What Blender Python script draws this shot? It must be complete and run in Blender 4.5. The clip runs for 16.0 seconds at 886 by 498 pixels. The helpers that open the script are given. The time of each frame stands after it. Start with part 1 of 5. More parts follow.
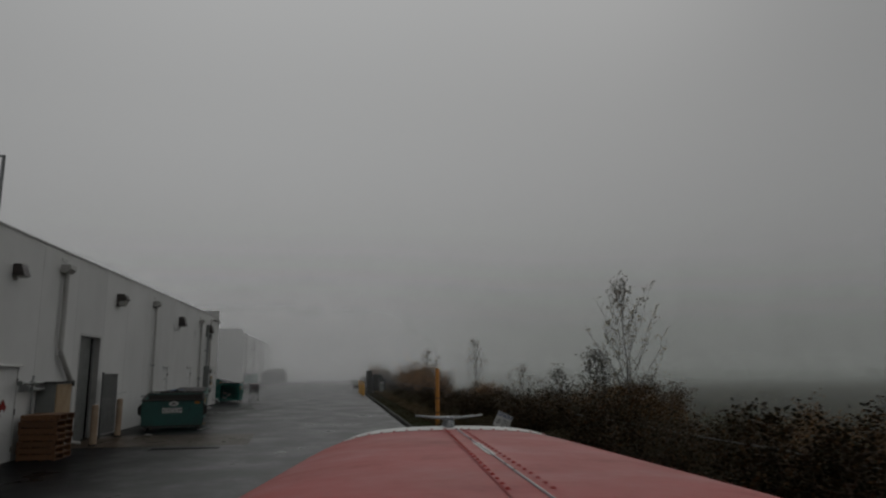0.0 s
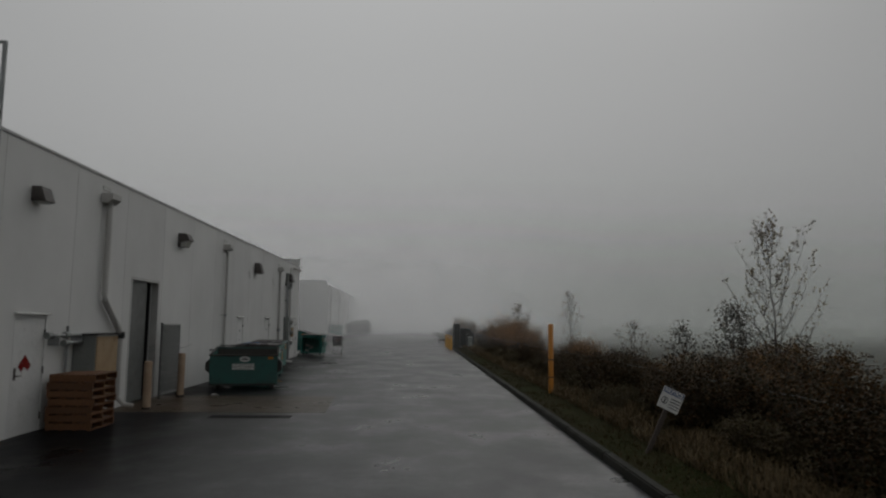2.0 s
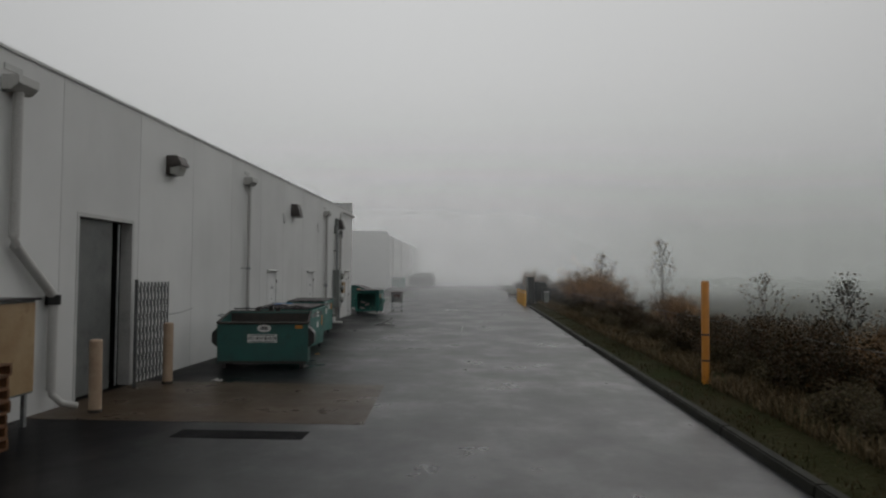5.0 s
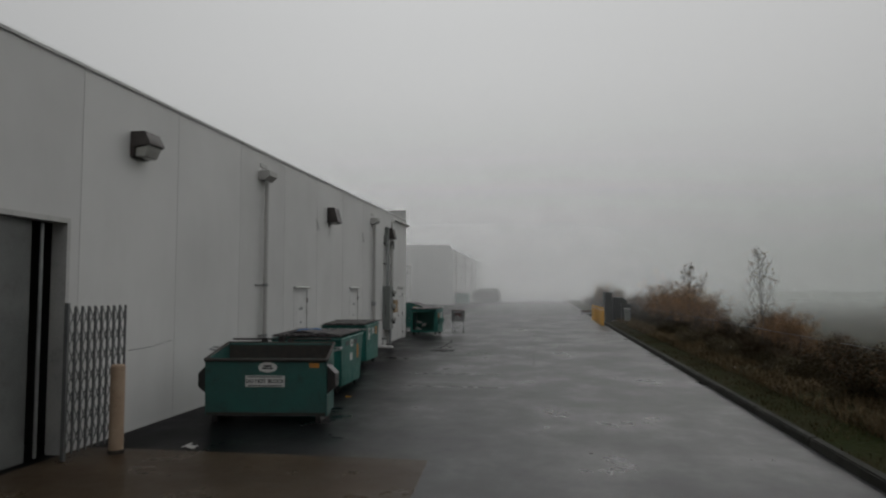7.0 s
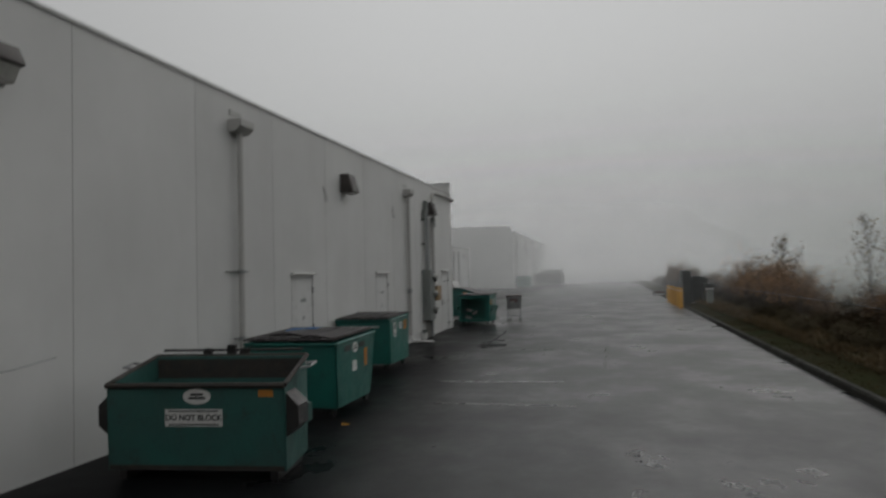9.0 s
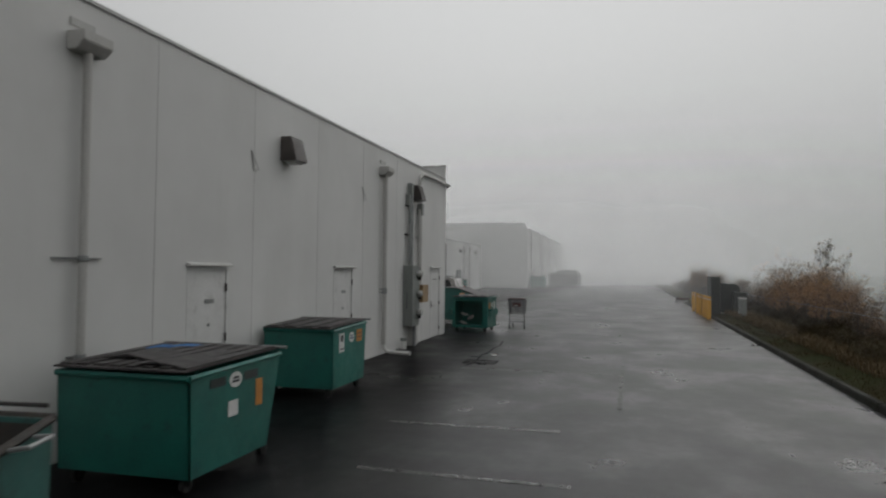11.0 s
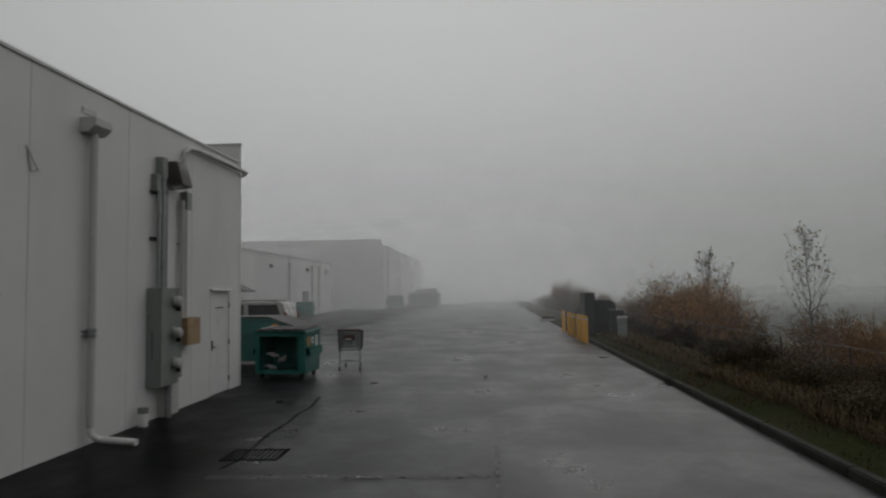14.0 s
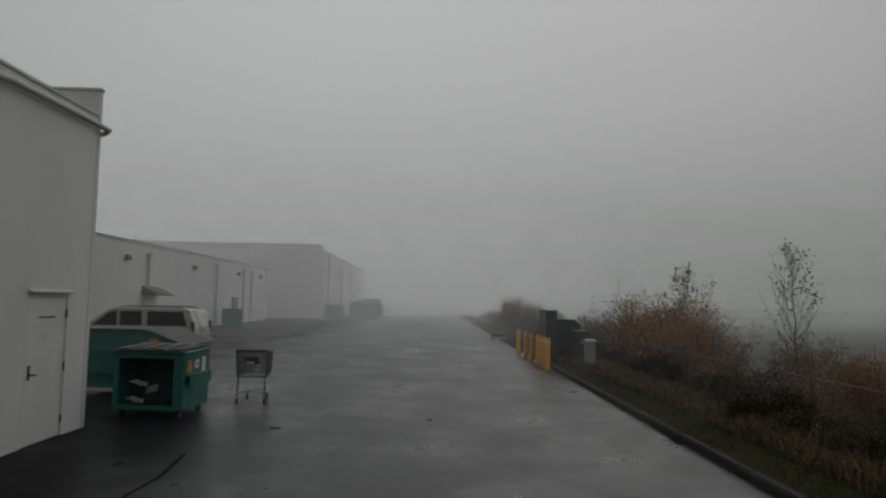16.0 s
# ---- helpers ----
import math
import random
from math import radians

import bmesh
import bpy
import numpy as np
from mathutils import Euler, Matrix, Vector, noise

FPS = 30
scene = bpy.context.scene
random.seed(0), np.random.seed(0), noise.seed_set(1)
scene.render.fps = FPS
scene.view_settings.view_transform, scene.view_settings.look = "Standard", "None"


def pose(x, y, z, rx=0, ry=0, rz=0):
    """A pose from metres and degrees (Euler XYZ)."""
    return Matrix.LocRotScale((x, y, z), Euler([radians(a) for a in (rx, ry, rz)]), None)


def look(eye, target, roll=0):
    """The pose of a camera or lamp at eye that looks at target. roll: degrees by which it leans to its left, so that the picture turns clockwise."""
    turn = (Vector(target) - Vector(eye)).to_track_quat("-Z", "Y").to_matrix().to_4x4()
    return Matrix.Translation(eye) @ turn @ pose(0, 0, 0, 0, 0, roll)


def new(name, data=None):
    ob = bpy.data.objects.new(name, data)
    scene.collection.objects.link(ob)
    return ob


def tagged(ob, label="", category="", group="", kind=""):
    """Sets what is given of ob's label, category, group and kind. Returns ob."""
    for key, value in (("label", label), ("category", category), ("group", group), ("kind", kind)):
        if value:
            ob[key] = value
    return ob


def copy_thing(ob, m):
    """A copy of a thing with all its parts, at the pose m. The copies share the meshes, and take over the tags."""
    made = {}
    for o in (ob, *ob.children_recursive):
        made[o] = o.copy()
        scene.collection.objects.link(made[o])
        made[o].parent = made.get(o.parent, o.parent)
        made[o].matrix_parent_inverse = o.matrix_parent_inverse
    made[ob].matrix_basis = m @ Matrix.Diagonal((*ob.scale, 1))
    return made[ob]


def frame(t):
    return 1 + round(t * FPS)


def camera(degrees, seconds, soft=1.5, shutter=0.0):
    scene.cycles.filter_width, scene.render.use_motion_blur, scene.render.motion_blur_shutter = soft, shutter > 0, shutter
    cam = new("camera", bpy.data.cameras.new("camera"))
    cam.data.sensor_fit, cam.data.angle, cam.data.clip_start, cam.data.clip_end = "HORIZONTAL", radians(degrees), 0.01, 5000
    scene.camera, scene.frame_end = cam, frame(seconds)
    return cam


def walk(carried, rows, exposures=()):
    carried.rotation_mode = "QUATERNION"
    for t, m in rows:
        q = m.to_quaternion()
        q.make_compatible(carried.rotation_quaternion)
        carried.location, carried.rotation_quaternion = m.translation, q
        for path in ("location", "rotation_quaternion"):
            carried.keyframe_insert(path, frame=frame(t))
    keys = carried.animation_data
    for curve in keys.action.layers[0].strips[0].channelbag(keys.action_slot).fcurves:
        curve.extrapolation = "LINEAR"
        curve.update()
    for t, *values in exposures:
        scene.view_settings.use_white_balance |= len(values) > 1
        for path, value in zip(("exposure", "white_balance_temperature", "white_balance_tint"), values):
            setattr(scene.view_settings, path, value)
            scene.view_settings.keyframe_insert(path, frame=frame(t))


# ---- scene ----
cam = camera(66.1, 16.0, soft=2.2, shutter=0.4)
PATH = [
    (0, (-1.991, 4.381, 1.818), (-1.669, 6.323, 2.17), -0.4),
    (0.5, (-1.98, 5.357, 1.808), (-1.737, 7.321, 2.103), 0.3),
    (1, (-1.999, 6.347, 1.75), (-1.837, 8.324, 1.998), -0.2),
    (1.5, (-2.124, 7.362, 1.841), (-2.026, 9.345, 2.088), -0.1),
    (2, (-2.224, 8.318, 1.867), (-2.135, 10.304, 2.086), 0.5),
    (2.5, (-2.307, 9.326, 1.863), (-2.218, 11.314, 2.065), 0.8),
    (3, (-2.419, 10.32, 1.907), (-2.383, 12.311, 2.089), 1.4),
    (3.5, (-2.484, 11.274, 1.885), (-2.543, 13.27, 2.007), 0.4),
    (5.8, (-2.714, 15.702, 1.981), (-2.846, 17.696, 2.056), 0.6),
    (6, (-2.782, 16.133, 1.971), (-2.939, 18.125, 2.059), 0.6),
    (6.5, (-2.762, 17.032, 1.981), (-2.954, 19.02, 2.093), 0.0),
    (7, (-2.827, 18.137, 1.992), (-3.11, 20.114, 2.113), 0.0),
    (7.5, (-2.838, 19.088, 2.029), (-3.149, 21.058, 2.17), -0.3),
    (8, (-2.871, 20.079, 2.045), (-3.173, 22.053, 2.149), -0.9),
    (8.5, (-2.962, 21.139, 1.984), (-3.267, 23.112, 2.1), -1.5),
    (9, (-2.954, 22.025, 1.962), (-3.417, 23.97, 2.039), -1.5),
    (9.2, (-3.031, 22.436, 2.007), (-3.579, 24.36, 2.024), 0.7),
    (11.3, (-2.968, 26.325, 1.996), (-3.462, 28.262, 2.075), 0.4),
    (11.5, (-2.993, 26.763, 1.993), (-3.425, 28.714, 2.079), -0.4),
    (12, (-3.018, 27.768, 1.971), (-3.443, 29.721, 2.05), -0.3),
    (12.5, (-3.079, 28.776, 2.003), (-3.532, 30.721, 2.108), 0.2),
    (13, (-3.081, 29.723, 2.027), (-3.418, 31.69, 2.154), 0.2),
    (13.5, (-3.083, 30.957, 2.037), (-3.29, 32.942, 2.174), -2.0),
    (14, (-3.137, 32.01, 2.029), (-3.253, 34.003, 2.152), -0.9),
    (14.5, (-3.121, 32.825, 2.049), (-3.162, 34.819, 2.2), -0.6),
    (15, (-3.193, 34.02, 2.064), (-3.243, 36.013, 2.226), 0.6),
    (15.5, (-3.159, 34.965, 2.063), (-3.161, 36.959, 2.213), -0.3),
    (16, (-3.186, 36.019, 2.067), (-3.146, 38.012, 2.224), 1.1),
]
walk(cam, [(t, look(eye, target, roll)) for t, eye, target, roll in PATH],
     exposures=[(0, -0.82), (1, -0.76), (2, -0.56), (2.5, -0.43), (3, -0.42), (3.5, -0.24), (6, 0.0), (8, -0.12), (9, -0.10), (11.5, 0.20), (12.5, 0.10), (13.5, -0.12), (14, -0.24), (14.5, -0.20), (15, -0.42), (16, -0.37)])

# ---- light: a foggy, overcast day ----
scene.cycles.transparent_max_bounces = 32
world = bpy.data.worlds.new("overcast")
scene.world = world
world.use_nodes = True
wn, wl = world.node_tree.nodes, world.node_tree.links
wn.clear()
w_out, w_bg = wn.new("ShaderNodeOutputWorld"), wn.new("ShaderNodeBackground")
w_sky = wn.new("ShaderNodeTexSky")
w_sky.sky_type, w_sky.sun_disc = "NISHITA", False
w_sky.sun_elevation, w_sky.sun_rotation = radians(33), radians(28)
w_sky.air_density, w_sky.dust_density = 1.0, 6.0
w_grey = wn.new("ShaderNodeHueSaturation")
w_grey.inputs["Saturation"].default_value, w_grey.inputs["Value"].default_value = 0.12, 0.0015
w_co, w_sep = wn.new("ShaderNodeTexCoord"), wn.new("ShaderNodeSeparateXYZ")
w_ramp = wn.new("ShaderNodeValToRGB")
w_ramp.color_ramp.interpolation = "EASE"
for n, (at, c) in enumerate([(0.0, (0.345, 0.348, 0.348)), (0.10, (0.445, 0.449, 0.45)), (0.34, (0.475, 0.48, 0.48)), (1.0, (0.80, 0.805, 0.805))]):
    e = w_ramp.color_ramp.elements[n] if n < 2 else w_ramp.color_ramp.elements.new(at)
    e.position, e.color = at, (*c, 1)
w_add = wn.new("ShaderNodeMix")
w_add.data_type, w_add.blend_type = "RGBA", "ADD"
w_add.inputs["Factor"].default_value = 1.0
wl.new(w_sky.outputs[0], w_grey.inputs["Color"])
wl.new(w_co.outputs["Generated"], w_sep.inputs[0])
wl.new(w_sep.outputs["Z"], w_ramp.inputs[0])
wl.new(w_ramp.outputs[0], w_add.inputs[6])
wl.new(w_grey.outputs[0], w_add.inputs[7])
# the fog is brightest around the hidden sun, ahead and above
w_dot, w_pos, w_pow, w_lift, w_mul = wn.new("ShaderNodeVectorMath"), wn.new("ShaderNodeMath"), wn.new("ShaderNodeMath"), wn.new("ShaderNodeMath"), wn.new("ShaderNodeVectorMath")
w_dot.operation, w_pos.operation, w_pow.operation, w_lift.operation, w_mul.operation = "DOT_PRODUCT", "MAXIMUM", "POWER", "MULTIPLY_ADD", "SCALE"
w_dot.inputs[1].default_value = (-0.14, 0.84, 0.52)
w_pos.inputs[1].default_value, w_pow.inputs[1].default_value = 0.0, 6.0
w_lift.inputs[1].default_value, w_lift.inputs[2].default_value = 0.44, 0.79
wl.new(w_co.outputs["Generated"], w_dot.inputs[0])
wl.new(w_dot.outputs["Value"], w_pos.inputs[0])
wl.new(w_pos.outputs[0], w_pow.inputs[0])
wl.new(w_pow.outputs[0], w_lift.inputs[0])
wl.new(w_add.outputs[2], w_mul.inputs[0])
wl.new(w_lift.outputs[0], w_mul.inputs["Scale"])
wl.new(w_mul.outputs[0], w_bg.inputs["Color"])
w_bg.inputs["Strength"].default_value = 1.0
wl.new(w_bg.outputs[0], w_out.inputs[0])

sun = new("sun", bpy.data.lights.new("sun", "SUN"))
sun.data.energy, sun.data.angle, sun.data.color = 0.32, radians(60), (1.0, 0.98, 0.95)
sun.matrix_world = look((38, 70, 52), (0, 0, 0))


# ---- materials ----
def nodes(name):
    m = bpy.data.materials.new(name)
    m.use_nodes = True
    t = m.node_tree
    return m, t.nodes, t.links, t.nodes["Principled BSDF"]


def noise_tex(n, l, co, scale, detail=4, stretch=(1, 1, 1), rough=0.55):
    mp = n.new("ShaderNodeMapping")
    mp.inputs["Scale"].default_value = stretch
    l.new(co, mp.inputs["Vector"])
    t = n.new("ShaderNodeTexNoise")
    t.inputs["Scale"].default_value, t.inputs["Detail"].default_value, t.inputs["Roughness"].default_value = scale, detail, rough
    l.new(mp.outputs[0], t.inputs["Vector"])
    return t.outputs["Fac"]


def ramp(n, l, fac, stops):
    r = n.new("ShaderNodeValToRGB")
    for k, (at, c) in enumerate(stops):
        e = r.color_ramp.elements[k] if k < 2 else r.color_ramp.elements.new(at)
        e.position = at
        e.color = (*c, 1) if isinstance(c, tuple) else (c, c, c, 1)
    l.new(fac, r.inputs[0])
    return r.outputs[0]


def mixed(n, l, fac, a, b, mode="MIX"):
    m = n.new("ShaderNodeMix")
    m.data_type, m.blend_type = "RGBA", mode
    for sock, v in ((m.inputs["Factor"], fac), (m.inputs[6], a), (m.inputs[7], b)):
        if hasattr(v, "is_linked"):
            l.new(v, sock)
        elif isinstance(v, tuple):
            sock.default_value = (*v, 1)
        else:
            sock.default_value = v
    return m.outputs[2]


def bumped(n, l, b, height, strength, distance=0.02):
    k = n.new("ShaderNodeBump")
    k.inputs["Strength"].default_value, k.inputs["Distance"].default_value = strength, distance
    l.new(height, k.inputs["Height"])
    l.new(k.outputs[0], b.inputs["Normal"])


def surface(name, colour, second, stain=(0.05, 0.045, 0.04), stains=0.25, scale=3.0, grain=40.0, stretch=(1, 1, 1),
            rough=(0.45, 0.7), metal=0.0, relief=0.2, depth=0.004, vary=0.0, coat=0.0):
    """A worn surface: two tones, stains of their own shape, grain and uneven gloss."""
    m, n, l, b = nodes(name)
    co = n.new("ShaderNodeTexCoord").outputs["Object"]
    big, fine = noise_tex(n, l, co, scale, 5, stretch), noise_tex(n, l, co, grain, 3)
    c = mixed(n, l, ramp(n, l, big, [(0.35, 0.0), (0.68, 1.0)]), colour, second)
    marks = noise_tex(n, l, co, scale * 1.7, 8, stretch, 0.7)
    c = mixed(n, l, ramp(n, l, marks, [(0.56, 0.0), (0.78, stains)]), c, stain)
    c = mixed(n, l, ramp(n, l, fine, [(0.3, 0.86), (0.7, 1.0)]), (0, 0, 0), c, "MIX") if grain else c
    if vary:
        info = n.new("ShaderNodeObjectInfo").outputs["Random"]
        c = mixed(n, l, 1.0, c, ramp(n, l, info, [(0.0, 1.0 - vary), (1.0, 1.0)]), "MULTIPLY")
    l.new(c, b.inputs["Base Color"])
    l.new(ramp(n, l, marks, [(0.3, rough[0]), (0.7, rough[1])]), b.inputs["Roughness"])
    b.inputs["Metallic"].default_value = metal
    b.inputs["Coat Weight"].default_value = coat
    if relief:
        bumped(n, l, b, fine, relief, depth)
    return m


def wall_paint():
    m, n, l, b = nodes("painted_concrete")
    co = n.new("ShaderNodeTexCoord").outputs["Object"]
    big = noise_tex(n, l, co, 0.5, 5)
    streak = noise_tex(n, l, co, 0.9, 6, (1, 1.2, 0.35), 0.62)
    fine = noise_tex(n, l, co, 60, 3)
    c = mixed(n, l, ramp(n, l, big, [(0.3, 0.0), (0.7, 1.0)]), (0.645, 0.645, 0.632), (0.565, 0.565, 0.553))
    c = mixed(n, l, ramp(n, l, streak, [(0.50, 0.0), (0.85, 0.28)]), c, (0.44, 0.44, 0.42))
    info = n.new("ShaderNodeObjectInfo").outputs["Random"]
    c = mixed(n, l, 1.0, c, ramp(n, l, info, [(0.0, 0.90), (1.0, 1.0)]), "MULTIPLY")
    l.new(c, b.inputs["Base Color"])
    b.inputs["Roughness"].default_value = 0.62
    bumped(n, l, b, fine, 0.25, 0.004)
    return m


def wet_asphalt():
    m, n, l, b = nodes("wet_asphalt")
    co = n.new("ShaderNodeTexCoord").outputs["Object"]
    big = noise_tex(n, l, co, 0.16, 6, (1.0, 0.7, 1), 0.6)
    pool = noise_tex(n, l, co, 0.75, 8, (0.8, 0.62, 1), 0.66)
    fine = noise_tex(n, l, co, 55, 4)
    grit = noise_tex(n, l, co, 160, 2)
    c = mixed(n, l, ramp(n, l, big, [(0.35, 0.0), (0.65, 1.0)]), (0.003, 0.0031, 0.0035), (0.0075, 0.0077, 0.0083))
    c = mixed(n, l, ramp(n, l, grit, [(0.55, 0.0), (0.8, 0.4)]), c, (0.018, 0.018, 0.018))
    wet = ramp(n, l, pool, [(0.42, 0.0), (0.64, 0.8)])
    c = mixed(n, l, wet, c, (0.004, 0.0042, 0.0045))
    l.new(ramp(n, l, pool, [(0.36, 0.43), (0.50, 0.37), (0.58, 0.31), (0.68, 0.24)]), b.inputs["Roughness"])
    b.inputs["IOR"].default_value = 1.26
    # mask: low beside the warehouse wall, high along the lane and past the building
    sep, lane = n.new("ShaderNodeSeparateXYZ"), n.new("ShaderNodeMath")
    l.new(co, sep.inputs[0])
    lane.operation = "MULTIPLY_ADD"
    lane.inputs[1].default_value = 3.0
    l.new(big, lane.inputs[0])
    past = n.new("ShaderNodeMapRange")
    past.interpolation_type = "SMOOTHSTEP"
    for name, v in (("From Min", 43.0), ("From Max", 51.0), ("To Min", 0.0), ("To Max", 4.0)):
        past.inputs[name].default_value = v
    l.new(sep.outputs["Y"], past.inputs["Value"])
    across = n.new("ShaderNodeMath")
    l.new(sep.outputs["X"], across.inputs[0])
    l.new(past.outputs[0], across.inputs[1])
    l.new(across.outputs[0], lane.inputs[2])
    lane_sheen = n.new("ShaderNodeMapRange")
    lane_sheen.interpolation_type = "SMOOTHSTEP"
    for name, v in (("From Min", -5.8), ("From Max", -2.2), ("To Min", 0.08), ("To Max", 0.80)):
        lane_sheen.inputs[name].default_value = v
    l.new(lane.outputs[0], lane_sheen.inputs["Value"])
    l.new(lane_sheen.outputs[0], b.inputs["Specular IOR Level"])
    # sky sheen put into the base colour: paler along the lane, dark by the wall
    c = mixed(n, l, ramp(n, l, lane_sheen.outputs[0], [(0.08, 0.0), (0.80, 0.5)]), c, (0.026, 0.0265, 0.029))
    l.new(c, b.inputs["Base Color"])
    bumped(n, l, b, fine, 0.12, 0.003)
    return m


def leaves(name, stops):
    m, n, l, b = nodes(name)
    isl = n.new("ShaderNodeNewGeometry").outputs["Random Per Island"]
    l.new(ramp(n, l, isl, stops), b.inputs["Base Color"])
    b.inputs["Roughness"].default_value = 0.6
    b.inputs["IOR"].default_value = 1.18
    return m


def fog_air(name, amount, upper, tone=0.64):
    """Thin fog: mostly clear, the rest scattering the daylight that falls on it, thinning out with height. Its colour
    is dimmed towards +x.
    """
    m, n, l, b = nodes(name)
    n.remove(b)
    co = n.new("ShaderNodeTexCoord").outputs["Object"]
    sep = n.new("ShaderNodeSeparateXYZ")
    l.new(co, sep.inputs[0])
    rng = n.new("ShaderNodeMapRange")
    rng.interpolation_type = "SMOOTHSTEP"
    rng.inputs["From Min"].default_value, rng.inputs["From Max"].default_value = 1.0, upper
    rng.inputs["To Min"].default_value, rng.inputs["To Max"].default_value = amount, 0.0
    l.new(sep.outputs["Z"], rng.inputs["Value"])
    field = n.new("ShaderNodeMapRange")
    field.interpolation_type = "SMOOTHSTEP"
    for key, v in (("From Min", 2.0), ("From Max", 45.0), ("To Min", 1.0), ("To Max", 0.62)):
        field.inputs[key].default_value = v
    l.new(sep.outputs["X"], field.inputs["Value"])
    thin = n.new("ShaderNodeMath")
    thin.operation = "MULTIPLY"
    l.new(field.outputs[0], thin.inputs[0])
    l.new(rng.outputs[0], thin.inputs[1])
    # weaker light over the field is put into the fog colour, darker towards +x
    dimmed_tint = ramp(n, l, field.outputs[0], [(0.62, (0.66 * tone, 0.70 * tone, 0.66 * tone)), (1.0, (tone, tone * 1.01, tone * 1.01))])
    drift = noise_tex(n, l, co, 0.05, 3, (1, 1, 2.0))
    mul = n.new("ShaderNodeMath")
    mul.operation = "MULTIPLY"
    l.new(thin.outputs[0], mul.inputs[0])
    l.new(ramp(n, l, drift, [(0.3, 0.75), (0.7, 1.0)]), mul.inputs[1])
    d, t, tr = n.new("ShaderNodeBsdfDiffuse"), n.new("ShaderNodeBsdfTranslucent"), n.new("ShaderNodeBsdfTransparent")
    # droplets take light from the whole sky above, in front of the sheet and behind it
    for s, up in ((d, 1.0), (t, -1.0)):
        l.new(dimmed_tint, s.inputs["Color"])
        nrm = n.new("ShaderNodeCombineXYZ")
        nrm.inputs[0].default_value, nrm.inputs[1].default_value, nrm.inputs[2].default_value = -0.15, -0.2, 0.97 * up
        l.new(nrm.outputs[0], s.inputs["Normal"])
    half, mx = n.new("ShaderNodeAddShader"), n.new("ShaderNodeMixShader")
    l.new(d.outputs[0], half.inputs[0])
    l.new(t.outputs[0], half.inputs[1])
    l.new(mul.outputs[0], mx.inputs[0])
    l.new(tr.outputs[0], mx.inputs[1])
    l.new(half.outputs[0], mx.inputs[2])
    l.new(mx.outputs[0], n["Material Output"].inputs[0])
    return m


M_WALL = wall_paint()
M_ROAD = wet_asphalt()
M_DOOR = surface("door_paint", (0.66, 0.66, 0.648), (0.61, 0.61, 0.598), stains=0.35, scale=2.5, rough=(0.4, 0.6), relief=0.08)
M_TRIM = surface("metal_coping", (0.50, 0.50, 0.48), (0.42, 0.42, 0.41), stains=0.4, scale=1.5, rough=(0.4, 0.6))
M_SEAM = surface("joint_sealant", (0.36, 0.36, 0.35), (0.26, 0.26, 0.25), stains=0.5)
M_ROOF = surface("roof_membrane", (0.35, 0.35, 0.34), (0.28, 0.28, 0.27))
M_GALV = surface("galvanised_steel", (0.33, 0.34, 0.34), (0.25, 0.26, 0.26), stains=0.4, scale=6, rough=(0.35, 0.6), metal=0.6)
M_PIPE = surface("painted_downpipe", (0.49, 0.485, 0.465), (0.42, 0.41, 0.39), stain=(0.20, 0.15, 0.10), stains=0.45, scale=2.0, stretch=(1, 1, 0.3))
M_SCISSOR = surface("dull_gate_steel", (0.17, 0.175, 0.175), (0.12, 0.125, 0.125), stains=0.5, scale=6, rough=(0.45, 0.7), metal=0.4)
M_PVC = surface("white_plastic_pipe", (0.72, 0.72, 0.70), (0.62, 0.62, 0.60), stains=0.4, scale=8, rough=(0.3, 0.5))
M_BRONZE = surface("bronze_lamp_housing", (0.045, 0.038, 0.035), (0.07, 0.06, 0.055), stains=0.2, rough=(0.4, 0.6), relief=0.05)
M_LENS = surface("frosted_lens", (0.45, 0.45, 0.42), (0.36, 0.36, 0.33), stains=0.3, rough=(0.15, 0.3), relief=0.05)
M_GREEN = surface("green_bin_paint", (0.014, 0.150, 0.122), (0.011, 0.118, 0.098), stain=(0.03, 0.035, 0.03), stains=0.6, scale=2.6, rough=(0.32, 0.6), vary=0.15, relief=0.1)
M_GREEN_OLD = surface("faded_green_bin_paint", (0.026, 0.112, 0.098), (0.032, 0.090, 0.080), stain=(0.045, 0.035, 0.028), stains=0.8, scale=2.4, rough=(0.4, 0.7), relief=0.15)
M_RUST = surface("rusty_rim", (0.026, 0.026, 0.023), (0.045, 0.036, 0.030), stain=(0.085, 0.048, 0.028), stains=0.6, scale=8, rough=(0.6, 0.85))
M_LID = surface("black_plastic_lid", (0.028, 0.026, 0.026), (0.045, 0.040, 0.040), stain=(0.09, 0.075, 0.07), stains=0.5, scale=4, rough=(0.5, 0.75))
M_BLACK = surface("black_rubber", (0.015, 0.015, 0.015), (0.025, 0.025, 0.025), rough=(0.5, 0.8))
# near-black colour stands in for shade inside the loading door
M_DARK = surface("shade_black_inside", (0.02, 0.02, 0.02), (0.03, 0.03, 0.03), rough=(0.7, 0.9), relief=0)
M_WHITE = surface("white_sticker", (0.70, 0.70, 0.68), (0.62, 0.62, 0.60), stains=0.4, scale=12, rough=(0.35, 0.5), relief=0)
M_INK = surface("black_ink", (0.02, 0.02, 0.022), (0.04, 0.04, 0.045), relief=0, rough=(0.4, 0.6))
M_BLUE = surface("blue_print", (0.02, 0.05, 0.18), (0.03, 0.06, 0.16), relief=0, rough=(0.35, 0.5))
M_ORANGE = surface("orange_sticker", (0.50, 0.20, 0.03), (0.42, 0.17, 0.03), stains=0.4, scale=10, relief=0)
M_YELLOW = surface("yellow_post_paint", (0.66, 0.33, 0.025), (0.56, 0.28, 0.022), stains=0.45, scale=5, rough=(0.35, 0.55), vary=0.15)
